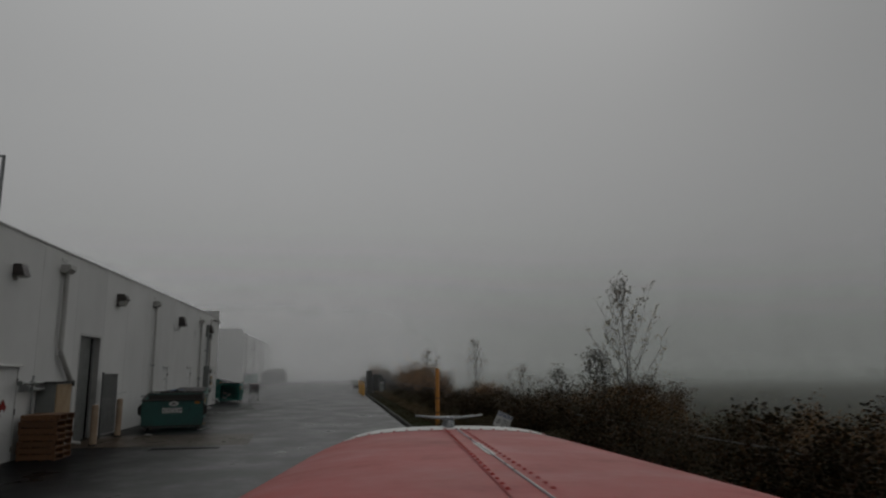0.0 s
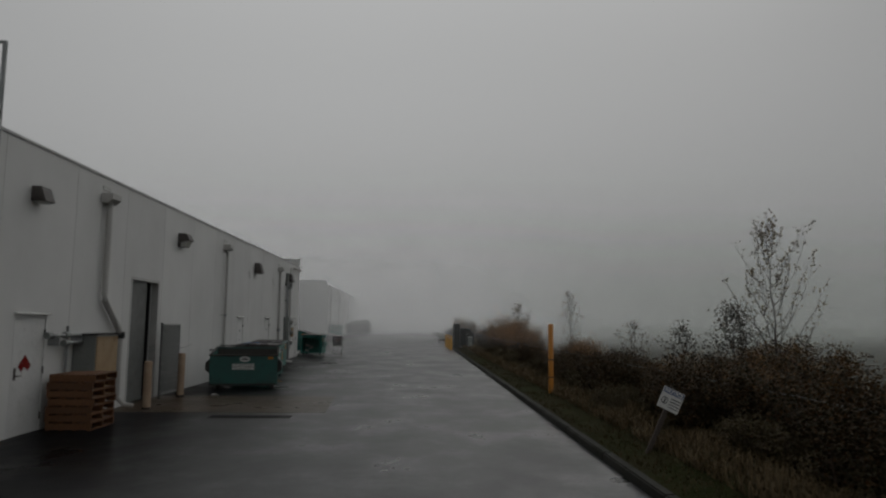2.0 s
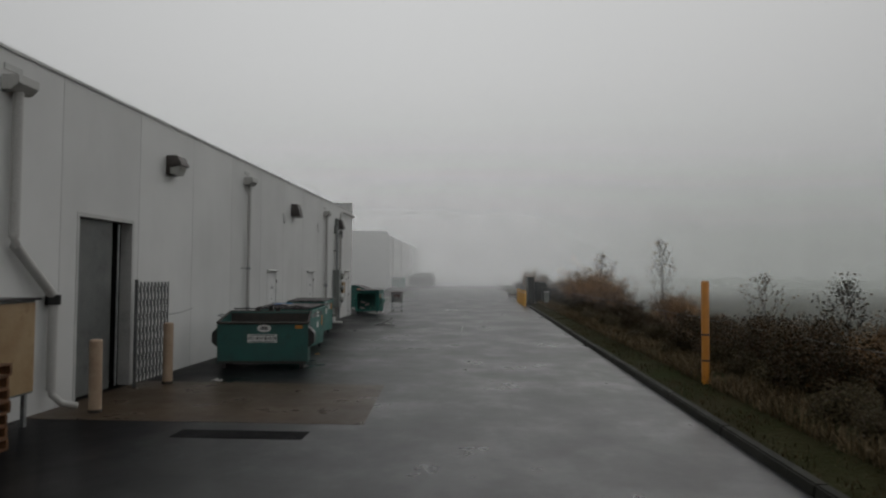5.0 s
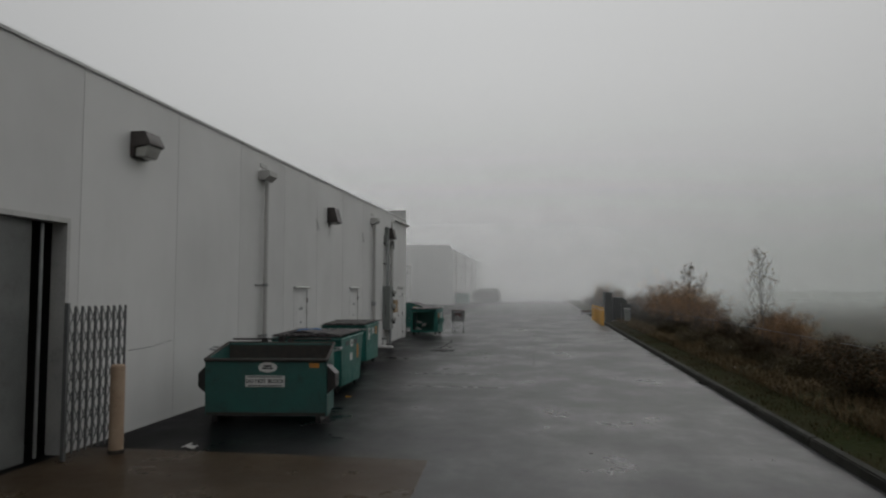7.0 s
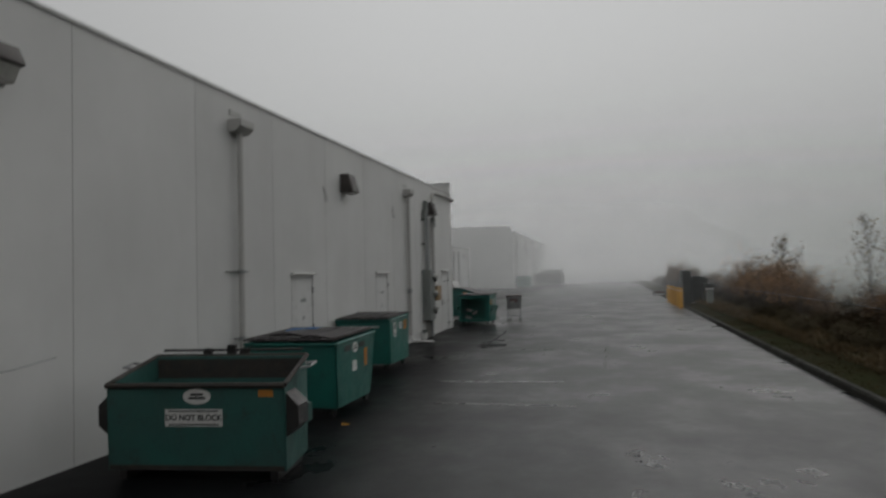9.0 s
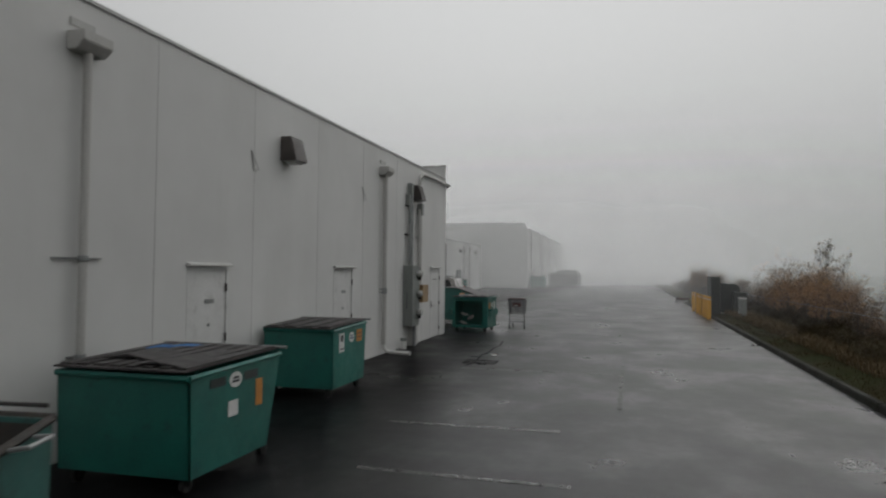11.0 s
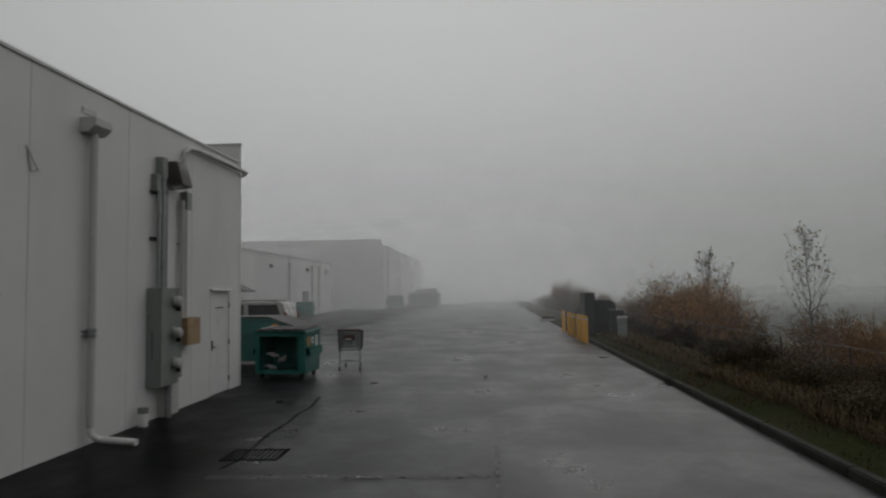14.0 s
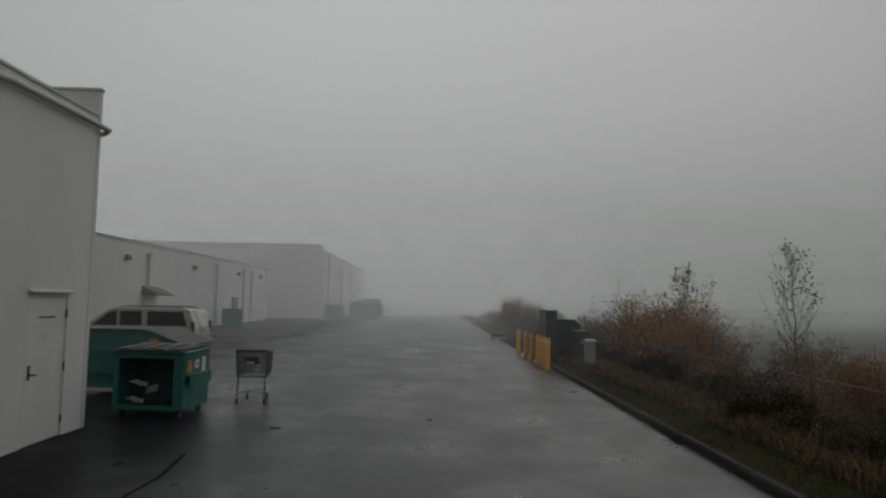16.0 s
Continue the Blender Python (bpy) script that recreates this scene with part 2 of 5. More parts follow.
M_MARKER = surface("orange_marker_plastic", (0.55, 0.22, 0.025), (0.46, 0.18, 0.02), stains=0.4, scale=4, rough=(0.35, 0.55))
M_POST = surface("worn_cream_post", (0.40, 0.30, 0.21), (0.32, 0.22, 0.15), stain=(0.12, 0.07, 0.045), stains=0.85, scale=5)
M_WOOD = surface("pallet_wood", (0.19, 0.082, 0.028), (0.12, 0.052, 0.021), stain=(0.045, 0.03, 0.022), stains=0.7, scale=5, stretch=(1, 6, 6), grain=90, rough=(0.6, 0.85), vary=0.35)
M_SHUTTER = surface("dull_dark_door_steel", (0.13, 0.135, 0.13), (0.095, 0.10, 0.097), stains=0.5, scale=2, rough=(0.4, 0.65))
M_WIRE = surface("dark_weathered_wire", (0.16, 0.16, 0.16), (0.11, 0.11, 0.11), stains=0.4, rough=(0.5, 0.7), metal=0.3)
M_TAN = surface("weathered_tan_metal", (0.34, 0.24, 0.13), (0.27, 0.17, 0.08), stain=(0.14, 0.06, 0.02), stains=0.7, scale=2.5)
M_GREY = surface("grey_cabinet", (0.21, 0.225, 0.215), (0.175, 0.187, 0.18), stains=0.35, scale=3, rough=(0.4, 0.6))
M_UTIL = surface("dark_green_utility_paint", (0.024, 0.030, 0.028), (0.032, 0.038, 0.036), stains=0.3, rough=(0.4, 0.6))
M_CONC = surface("concrete", (0.30, 0.28, 0.245), (0.24, 0.22, 0.195), stain=(0.10, 0.09, 0.075), stains=0.6, scale=1.4, grain=50, rough=(0.35, 0.7), relief=0.35)
M_APRON = surface("wet_brown_concrete", (0.060, 0.042, 0.027), (0.044, 0.032, 0.021), stain=(0.03, 0.025, 0.02), stains=0.35, scale=0.7, grain=45, rough=(0.22, 0.42), relief=0.15)
M_APRON.node_tree.nodes["Principled BSDF"].inputs["IOR"].default_value = 1.13
M_KERB = surface("kerb_concrete", (0.036, 0.035, 0.031), (0.026, 0.027, 0.022), stain=(0.014, 0.018, 0.010), stains=0.7, scale=1.2, grain=45, rough=(0.65, 0.9), relief=0.4)
M_LINE = surface("worn_road_paint", (0.085, 0.085, 0.083), (0.02, 0.02, 0.02), stain=(0.03, 0.03, 0.03), stains=0.9, scale=3.0, rough=(0.12, 0.4))
M_GHOST = surface("worn_out_road_paint", (0.030, 0.030, 0.029), (0.010, 0.010, 0.010), stain=(0.014, 0.014, 0.014), stains=0.9, scale=2.0, rough=(0.2, 0.4))
M_GHOST.node_tree.nodes["Principled BSDF"].inputs["IOR"].default_value = 1.2
M_LINE.node_tree.nodes["Principled BSDF"].inputs["IOR"].default_value = 1.33
M_TAR = surface("tar_seal", (0.005, 0.005, 0.0055), (0.008, 0.008, 0.009), rough=(0.4, 0.6))
M_TAR.node_tree.nodes["Principled BSDF"].inputs["IOR"].default_value = 1.07
M_IRON = surface("cast_iron", (0.03, 0.03, 0.03), (0.045, 0.042, 0.04), rough=(0.3, 0.6), metal=0.4)
M_KERB.node_tree.nodes["Principled BSDF"].inputs["IOR"].default_value = 1.18
M_SOIL = surface("damp_soil", (0.030, 0.026, 0.012), (0.020, 0.026, 0.008), stain=(0.055, 0.040, 0.020), stains=0.6, scale=0.5, grain=12, rough=(0.7, 0.95), relief=0.8, depth=0.05)
M_SOIL.node_tree.nodes["Principled BSDF"].inputs["IOR"].default_value = 1.08
M_BARK = surface("dark_bark", (0.055, 0.042, 0.036), (0.075, 0.06, 0.05), rough=(0.7, 0.9), grain=60)
M_STEM = surface("reddish_twigs", (0.085, 0.052, 0.036), (0.06, 0.04, 0.03), rough=(0.7, 0.9), grain=60)
M_LEAF_RUST = leaves("rust_leaves", [(0.0, (0.10, 0.058, 0.026)), (0.5, (0.15, 0.082, 0.034)), (1.0, (0.080, 0.056, 0.028))])
M_LEAF_ORANGE = leaves("orange_willow_leaves", [(0.0, (0.22, 0.108, 0.034)), (0.5, (0.28, 0.140, 0.046)), (1.0, (0.15, 0.084, 0.032))])
M_LEAF_DARK = leaves("bramble_leaves", [(0.0, (0.020, 0.020, 0.011)), (0.6, (0.040, 0.030, 0.016)), (1.0, (0.085, 0.045, 0.020))])
M_LEAF_TREE = leaves("last_autumn_leaves", [(0.0, (0.075, 0.050, 0.028)), (0.5, (0.13, 0.085, 0.035)), (1.0, (0.17, 0.12, 0.04))])
M_GRASS = leaves("tired_grass", [(0.0, (0.026, 0.027, 0.011)), (0.6, (0.044, 0.034, 0.016)), (1.0, (0.062, 0.043, 0.022))])
M_TUFT = leaves("withered_weeds", [(0.0, (0.048, 0.040, 0.020)), (0.5, (0.072, 0.054, 0.028)), (1.0, (0.028, 0.028, 0.013))])
M_DRY = leaves("dry_grass", [(0.0, (0.088, 0.064, 0.034)), (0.5, (0.128, 0.092, 0.050)), (1.0, (0.050, 0.040, 0.021))])
M_RED = surface("faded_red_bonnet", (0.36, 0.034, 0.030), (0.30, 0.042, 0.036), stain=(0.16, 0.016, 0.014), stains=0.75, scale=1.6, grain=0, rough=(0.36, 0.5), relief=0)
M_RED.node_tree.nodes["Principled BSDF"].inputs["IOR"].default_value = 1.28
M_CHIP = surface("chipped_white_paint", (0.72, 0.72, 0.70), (0.62, 0.60, 0.58), stains=0.4, scale=9, rough=(0.3, 0.5))
M_CHROME = surface("dull_chrome", (0.36, 0.37, 0.38), (0.28, 0.29, 0.30), metal=0.9, rough=(0.2, 0.4))
M_SUV = surface("silver_car_paint", (0.33, 0.315, 0.295), (0.29, 0.28, 0.26), stains=0.3, scale=1.5, rough=(0.2, 0.35), coat=0.5, relief=0)
M_TINT = surface("tinted_glass", (0.012, 0.013, 0.014), (0.016, 0.017, 0.018), rough=(0.04, 0.10), relief=0)
M_TINT.node_tree.nodes["Principled BSDF"].inputs["IOR"].default_value = 1.2
M_DULLRED = surface("dull_red_plastic", (0.085, 0.022, 0.020), (0.06, 0.018, 0.017), rough=(0.4, 0.6), relief=0)
M_TAIL = surface("red_tail_lens", (0.22, 0.012, 0.012), (0.18, 0.01, 0.01), rough=(0.1, 0.2), relief=0)
M_CARD = surface("cardboard_and_paper", (0.45, 0.45, 0.44), (0.36, 0.35, 0.33), stains=0.4, scale=6)
M_TARP = surface("blue_bag_plastic", (0.03, 0.13, 0.33), (0.035, 0.15, 0.36), rough=(0.2, 0.4))


# ---- mesh building ----
class Shape:
    """Collects simple solids into one mesh."""

    def __init__(self):
        self.v, self.f = [], []

    def add(self, verts, faces):
        k = len(self.v)
        self.v += [tuple(p) for p in verts]
        self.f += [tuple(i + k for i in f) for f in faces]
        return self

    def box(self, x0, y0, z0, x1, y1, z1, m=None):
        p = [(x, y, z) for z in (z0, z1) for x, y in ((x0, y0), (x1, y0), (x1, y1), (x0, y1))]
        if m is not None:
            p = [tuple(m @ Vector(q)) for q in p]
        return self.add(p, [(3, 2, 1, 0), (4, 5, 6, 7), (0, 1, 5, 4), (1, 2, 6, 5), (2, 3, 7, 6), (3, 0, 4, 7)])

    def prism(self, outline, a, b, axis="x"):
        """An outline in the two other axes, drawn out from a to b."""
        put = {"x": lambda u, v, w: (w, u, v), "y": lambda u, v, w: (u, w, v), "z": lambda u, v, w: (u, v, w)}[axis]
        n = len(outline)
        p = [put(u, v, a) for u, v in outline] + [put(u, v, b) for u, v in outline]
        return self.add(p, [tuple(range(n))[::-1], tuple(range(n, 2 * n))] + [(i, (i + 1) % n, n + (i + 1) % n, n + i) for i in range(n)])

    def tube(self, points, radius, sides=8, cap=True):
        """A round bar along points; radius may be a list."""
        pts = [Vector(p) for p in points]
        radii = radius if isinstance(radius, (list, tuple)) else [radius] * len(pts)
        k, verts, faces = len(pts), [], []
        for i, p in enumerate(pts):
            d = (pts[min(i + 1, k - 1)] - pts[max(i - 1, 0)]).normalized()
            a = d.cross((0, 0, 1) if abs(d.z) < 0.9 else (1, 0, 0)).normalized()
            b = d.cross(a)
            verts += [p + radii[i] * (math.cos(q) * a + math.sin(q) * b) for q in (math.tau * s / sides for s in range(sides))]
        for i in range(k - 1):
            faces += [(i * sides + s, i * sides + (s + 1) % sides, (i + 1) * sides + (s + 1) % sides, (i + 1) * sides + s) for s in range(sides)]
        if cap:
            faces += [tuple(range(sides))[::-1], tuple(range((k - 1) * sides, k * sides))]
        return self.add(verts, faces)

    def mesh(self, name, material, bevel=0.0):
        me = bpy.data.meshes.new(name)
        me.from_pydata(self.v, [], self.f)
        bm = bmesh.new()
        bm.from_mesh(me)
        if bevel:
            bmesh.ops.bevel(bm, geom=bm.edges[:], offset=bevel, segments=2, affect="EDGES", clamp_overlap=True)
        bmesh.ops.recalc_face_normals(bm, faces=bm.faces[:])
        bm.to_mesh(me)
        bm.free()
        me.materials.append(material)
        me.shade_smooth()
        me.set_sharp_from_angle(angle=radians(38))
        return me


def thing(name, label, category, at=None, group="", kind=""):
    ob = new(name)
    ob.empty_display_size = 0.2
    if at is not None:
        ob.matrix_world = at
    return tagged(ob, label, category, group, kind)


def part(name, shape, material, parent, label="", bevel=0.0):
    ob = new(name, shape if isinstance(shape, bpy.types.Mesh) else shape.mesh(name, material, bevel))
    ob.parent = parent
    return tagged(ob, label)


def single(name, shape, material, label, category="", at=None, group="", kind="", bevel=0.0):
    ob = new(name, shape.mesh(name, material, bevel))
    if at is not None:
        ob.matrix_world = at
    return tagged(ob, label, category, group, kind)


def lettering(name, text, size, material, parent, m, label=""):
    """Words as thin raised print, as a mesh."""
    cu = bpy.data.curves.new(name, "FONT")
    cu.body, cu.size, cu.align_x, cu.align_y, cu.extrude = text, size, "CENTER", "CENTER", 0.001
    cu.offset = 0.0025 if size > 0.05 else 0.0
    tmp = bpy.data.objects.new(name, cu)
    me = bpy.data.meshes.new_from_object(tmp)
    bpy.data.objects.remove(tmp)
    me.materials.clear()
    me.materials.append(material)
    ob = new(name, me)
    ob.parent, ob.matrix_local = parent, m
    return tagged(ob, label)


# ---- ground, road, kerb ----
def kerb_x(y):
    return 0.28 + 0.0095 * y


def land(x, y):
    """Height of the natural ground."""
    d = x - kerb_x(y)
    if d < 0.12:
        return -0.03
    if d < 1.9:
        return 0.10 + 0.10 * min(1, max(0, (d - 0.3) / 1.0)) + 0.03 * noise.noise((x * 0.8, y * 0.8, 0))
    s = min(1.0, (d - 1.9) / 4.5)
    return 0.2 - 1.5 * s * s * (3 - 2 * s) + 0.10 * noise.noise((x * 0.4, y * 0.4, 2)) * min(1, d - 1.9)


gx = [-2000, -700, -250, -90, -40, -9] + [kerb_x(0) + v for v in (0.0,)] + [1.3 + 0.45 * i for i in range(20)] + [11, 13, 16, 22, 40, 90, 250, 700, 2000]
gy = [-2000, -700, -200, -60, -20] + [-8 + 2.0 * i for i in range(60)] + [120, 140, 170, 220, 320, 700, 2000]
g = Shape()
g.v = [(x + (0.0095 * min(max(y, -20), 140) if 0.2 < x < 11 else 0), y, 0) for y in gy for x in gx]
g.v = [(x, y, land(x, min(max(y, -40), 160))) for x, y, _ in g.v]
g.f = [(j * len(gx) + i, j * len(gx) + i + 1, (j + 1) * len(gx) + i + 1, (j + 1) * len(gx) + i) for j in range(len(gy) - 1) for i in range(len(gx) - 1)]
tagged(new("ground", g.mesh("ground", M_SOIL)), "damp brown earth and weeds beside the road", "ground", kind="structure")

r = Shape()
ry = [-60 + 4 * i for i in range(66)]
rx = [-60, -30, -18, -8, -5, -2]
for y in ry:
    r.v += [(x, y, 0.0) for x in rx] + [(kerb_x(y), y, -0.005)]
w = len(rx) + 1
r.f = [(j * w + i, j * w + i + 1, (j + 1) * w + i + 1, (j + 1) * w + i) for j in range(len(ry) - 1) for i in range(w - 1)]
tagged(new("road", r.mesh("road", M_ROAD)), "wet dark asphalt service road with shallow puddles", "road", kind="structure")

kerb = thing("kerb", "low weathered concrete kerb edging the wet road", "kerb", kind="structure")
for i in range(60):
    y0, y1 = -18 + 2.4 * i, -18 + 2.4 * (i + 1) - 0.012
    a, b = kerb_x(y0), kerb_x(y1)
    s = Shape()
    s.add([(a, y0, -0.1), (a + 0.16, y0, -0.1), (b + 0.16, y1, -0.1), (b, y1, -0.1), (a + 0.025, y0, 0.105), (a + 0.16, y0, 0.105), (b + 0.16, y1, 0.105), (b + 0.025, y1, 0.105)],
          [(3, 2, 1, 0), (4, 5, 6, 7), (0, 1, 5, 4), (1, 2, 6, 5), (2, 3, 7, 6), (3, 0, 4, 7)])
    part("kerb_stone", s, M_KERB, kerb, bevel=0.018)

s = Shape()
s.add([(-8.59, 22.95, 0.004), (-4.0, 22.95, 0.004), (-4.15, 26.15, 0.004), (-8.59, 26.2, 0.004), (-8.59, 22.95, -0.05), (-4.0, 22.95, -0.05), (-4.15, 26.15, -0.05), (-8.59, 26.2, -0.05)],
      [(0, 1, 2, 3), (4, 7, 6, 5), (0, 4, 5, 1), (1, 5, 6, 2), (2, 6, 7, 3), (3, 7, 4, 0)])
single("concrete_apron", s, M_APRON, "wet brown concrete apron in front of the loading door", "pavement", kind="structure")
# a puddle's dark look, given as a straight tar-coloured strip
single("puddle_strip", Shape().box(-6.2, 22.1, -0.05, -4.6, 22.5, 0.004), M_TAR, "dark puddle built as a straight strip across the asphalt", "drain", kind="structure")


def road_line(x0, y0, x1, y1, width, paint):
    d = Vector((x1 - x0, y1 - y0, 0)).normalized() * width / 2
    q = Vector((-d.y, d.x, 0))
    a, b = Vector((x0, y0, 0.004)), Vector((x1, y1, 0.004))
    single("parking_line", Shape().add([a - q, b - q, b + q, a + q], [(0, 1, 2, 3)]), paint, "worn white parking line on wet asphalt", "road marking", group="parking lines", kind="structure")


for row in ((-5.6, 32.25, -3.45, 32.2, 0.10, M_LINE), (-6.0, 34.35, -3.75, 34.4, 0.10, M_LINE), (-6.25, 39.55, -3.0, 39.6, 0.16, M_GHOST), (-3.04, 36.1, -3.0, 41.0, 0.06, M_GHOST)):
    road_line(*row)
seam, run = Shape(), [(-6.24, 39.9), (-6.16, 40.3), (-6.22, 41.1), (-6.28, 41.8), (-6.24, 42.7), (-6.29, 43.4), (-6.24, 44.1), (-6.37, 45.3)]
for (xa, ya), (xb, yb) in zip(run, run[1:]):
    seam.add([(xa - 0.03, ya, 0.003), (xa + 0.03, ya, 0.003), (xb + 0.03, yb, 0.003), (xb - 0.03, yb, 0.003)], [(0, 1, 2, 3)])
single("tar_seam", seam, M_TAR, "black tar seam sealing a crack in the asphalt", "road repair", kind="structure")
drain = thing("storm_drain", "square cast iron storm drain grate sunk in asphalt", "drain", pose(-6.05, 40.6, 0.003), kind="structure")
part("grate_frame", Shape().box(-0.36, -0.3, -0.06, 0.36, -0.25, 0.006).box(-0.36, 0.25, -0.06, 0.36, 0.3, 0.006).box(-0.36, -0.25, -0.06, -0.31, 0.25, 0.006).box(0.31, -0.25, -0.06, 0.36, 0.25, 0.006), M_TAR, drain)
bar = Shape().box(-0.012, -0.25, -0.05, 0.012, 0.25, 0.004).mesh("bar", M_TAR)
for i in range(9):
    part("bar", bar, M_TAR, drain).location.x = -0.26 + 0.065 * i

# ---- warehouse ----
WX, PANEL, NORTH = -8.6, 2.313, 47.0
warehouse = thing("warehouse", "long pale grey tilt-up concrete warehouse with a low roofline", "building")
DOORS = [(19.62, 20.62, 1.96), (33.6, 34.58, 2.04), (38.33, 39.34, 2.05), (45.38, 46.44, 2.10)]
DOCK = (24.1, 25.82, 2.88)


def top(y):
    """The roofline climbs slightly against the road."""
    return 4.85 + 0.0060 * (y - 22)


def wall_panel(y0, y1):
    """One upright panel with chamfered joints and any opening that falls in it."""
    g = 0.005
    outline = [(y1 - g, -0.3), (y1 - g, top(y1)), (y0 + g, top(y0)), (y0 + g, -0.3)]
    for a, b, h in DOORS + [DOCK]:
        if y0 < (a + b) / 2 < y1:
            outline += [(a, -0.3), (a, h), (b, h), (b, -0.3)]
    return Shape().prism(outline, WX - 0.2, WX, "x")


JOINTS = [NORTH] + [44.5 - PANEL * i for i in range(24)]
for y1, y0 in zip(JOINTS, JOINTS[1:]):
    part("wall_panel", wall_panel(y0, y1), M_WALL, warehouse)
    part("joint", Shape().box(WX - 0.15, y1 - 0.0048, -0.2, WX - 0.004, y1 + 0.0048, top(y1) - 0.01), M_SEAM, warehouse)
part("end_wall", Shape().box(-45, NORTH + 0.0125, -0.3, WX, NORTH + 0.11, 5.41), M_WALL, warehouse)
part("end_wall", Shape().box(-45, -9.0, -0.3, WX - 0.2, -8.8, 4.6), M_WALL, warehouse)
part("end_wall", Shape().box(-45.2, -9.0, -0.3, -45, NORTH + 0.2, 4.8), M_WALL, warehouse)
part("roof", Shape().box(-45, -8.8, 4.4, WX - 0.2, NORTH + 0.012, 4.52), M_ROOF, warehouse)
cap = Shape()
for y in (-8.7, NORTH):
    cap.v += [(x, y, top(y) + z) for x, z in ((WX - 0.24, 0.0), (WX + 0.012, 0.0), (WX + 0.014, -0.032), (WX + 0.022, -0.032), (WX + 0.022, 0.012), (WX - 0.24, 0.03))]
cap.f = [tuple(range(6))[::-1], tuple(range(6, 12))] + [(k, (k + 1) % 6, 6 + (k + 1) % 6, 6 + k) for k in range(6)]
part("coping", cap, M_TRIM, warehouse, "grey sheet metal coping")
part("coping", Shape().box(-45, NORTH - 0.01, 5.41, WX + 0.02, NORTH + 0.13, 5.45), M_TRIM, warehouse, "grey sheet metal coping")


def steel_door(y0, y1, h, low, lever=True):
    d = part("door", Shape().box(WX - 0.10, y0 + 0.05, low, WX - 0.014, y1 - 0.05, h - 0.05), M_DOOR, warehouse, "white painted steel door", 0.004)
    part("door_frame", Shape().box(WX - 0.12, y0, low, WX + 0.004, y0 + 0.05, h).box(WX - 0.12, y1 - 0.05, low, WX + 0.004, y1, h).box(WX - 0.12, y0 + 0.05, h - 0.05, WX + 0.004, y1 - 0.05, h), M_DOOR, d)
    part("drip_cap", Shape().prism([(WX, h + 0.05), (WX + 0.07, h + 0.02), (WX + 0.07, h), (WX, h)], y0 - 0.02, y1 + 0.02, "y"), M_TRIM, d, "grey metal drip cap")
    if not lever:
        part("pull_plate", Shape().box(WX - 0.014, y0 + 0.42, h - 0.52, WX - 0.006, y0 + 0.64, h - 0.46), M_GALV, d, "dull steel pull plate", 0.002)
        part("lock", Shape().tube([(WX - 0.014, y0 + 0.52, 1.22), (WX - 0.002, y0 + 0.52, 1.22)], 0.025, 12), M_GALV, d)
    else:
        part("handle", Shape().box(WX - 0.014, y0 + 0.10, 0.90, WX - 0.004, y0 + 0.16, 1.10).tube([(WX - 0.03, y0 + 0.13, 0.97), (WX + 0.03, y0 + 0.13, 0.97), (WX + 0.03, y0 + 0.24, 0.965)], 0.012), M_BRONZE, d, "dark lever handle", 0.003)
    for z in (0.25, 1.02, h - 0.3):
        part("hinge", Shape().tube([(WX + 0.006, y1 - 0.06, z - 0.06), (WX + 0.006, y1 - 0.06, z + 0.06)], 0.014), M_BRONZE, d)
    if h > 2.08:
        part("nameplate", Shape().box(WX - 0.015, y0 + 0.3, h - 0.36, WX - 0.010, y0 + 0.72, h - 0.335), M_INK, d, "row of small dark unreadable letters")
    return d


for (y0, y1, h), low in zip(DOORS, (-0.16, 0.01, 0.01, 0.01)):
    last = steel_door(y0, y1, h, low, not 2.0 < h < 2.08)
    if h == 1.96:
        s = Shape()
        k = 0.5 ** 0.5 * 0.27
        yc, zc = y0 + 0.40, 1.12
        s.add([(WX - 0.009, yc, zc - k), (WX - 0.009, yc + k, zc), (WX - 0.009, yc, zc + k), (WX - 0.009, yc - k, zc)], [(0, 1, 2, 3)])
        placard = part("hazard_placard", s, M_TAIL, last, "red and white diamond hazard placard")
        part("lower_field", Shape().add([(WX - 0.006, yc, zc - k), (WX - 0.006, yc + k / 2, zc - k / 2), (WX - 0.006, yc, zc - 0.02), (WX - 0.006, yc - k / 2, zc - k / 2)], [(0, 1, 2, 3)]), M_WHITE, placard)

# loading door: recess, raised shutter; the darkness behind is near-black colour on the panels
y0, y1, h = DOCK
part("door_frame", Shape().box(WX - 0.2, y0, 0.0, WX + 0.006, y0 + 0.06, h).box(WX - 0.2, y1 - 0.06, 0.0, WX + 0.006, y1, h).box(WX - 0.2, y0 + 0.06, h - 0.06, WX + 0.006, y1 - 0.06, h), M_TRIM, warehouse, "dented steel frame of the loading door")
part("sliding_door", Shape().box(WX - 0.16, y0 + 0.06, 0.02, WX - 0.10, y1 - 0.52, h - 0.06), M_SHUTTER, warehouse, "dull grey sliding loading door, part open", 0.004)
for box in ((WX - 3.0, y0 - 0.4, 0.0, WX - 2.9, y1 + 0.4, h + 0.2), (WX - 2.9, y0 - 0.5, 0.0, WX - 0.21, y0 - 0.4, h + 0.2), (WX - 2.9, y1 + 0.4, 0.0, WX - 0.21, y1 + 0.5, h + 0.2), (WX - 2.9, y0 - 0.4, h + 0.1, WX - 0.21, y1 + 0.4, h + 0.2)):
    part("recess_panel", Shape().box(*box), M_DARK, warehouse, "panel coloured near-black as the unlit interior behind the loading door")
part("track", Shape().tube([(WX - 0.05, y1 - 0.42, 0.05), (WX - 0.05, y1 - 0.42, h - 0.1)], 0.02), M_GALV, warehouse, "galvanised door track")


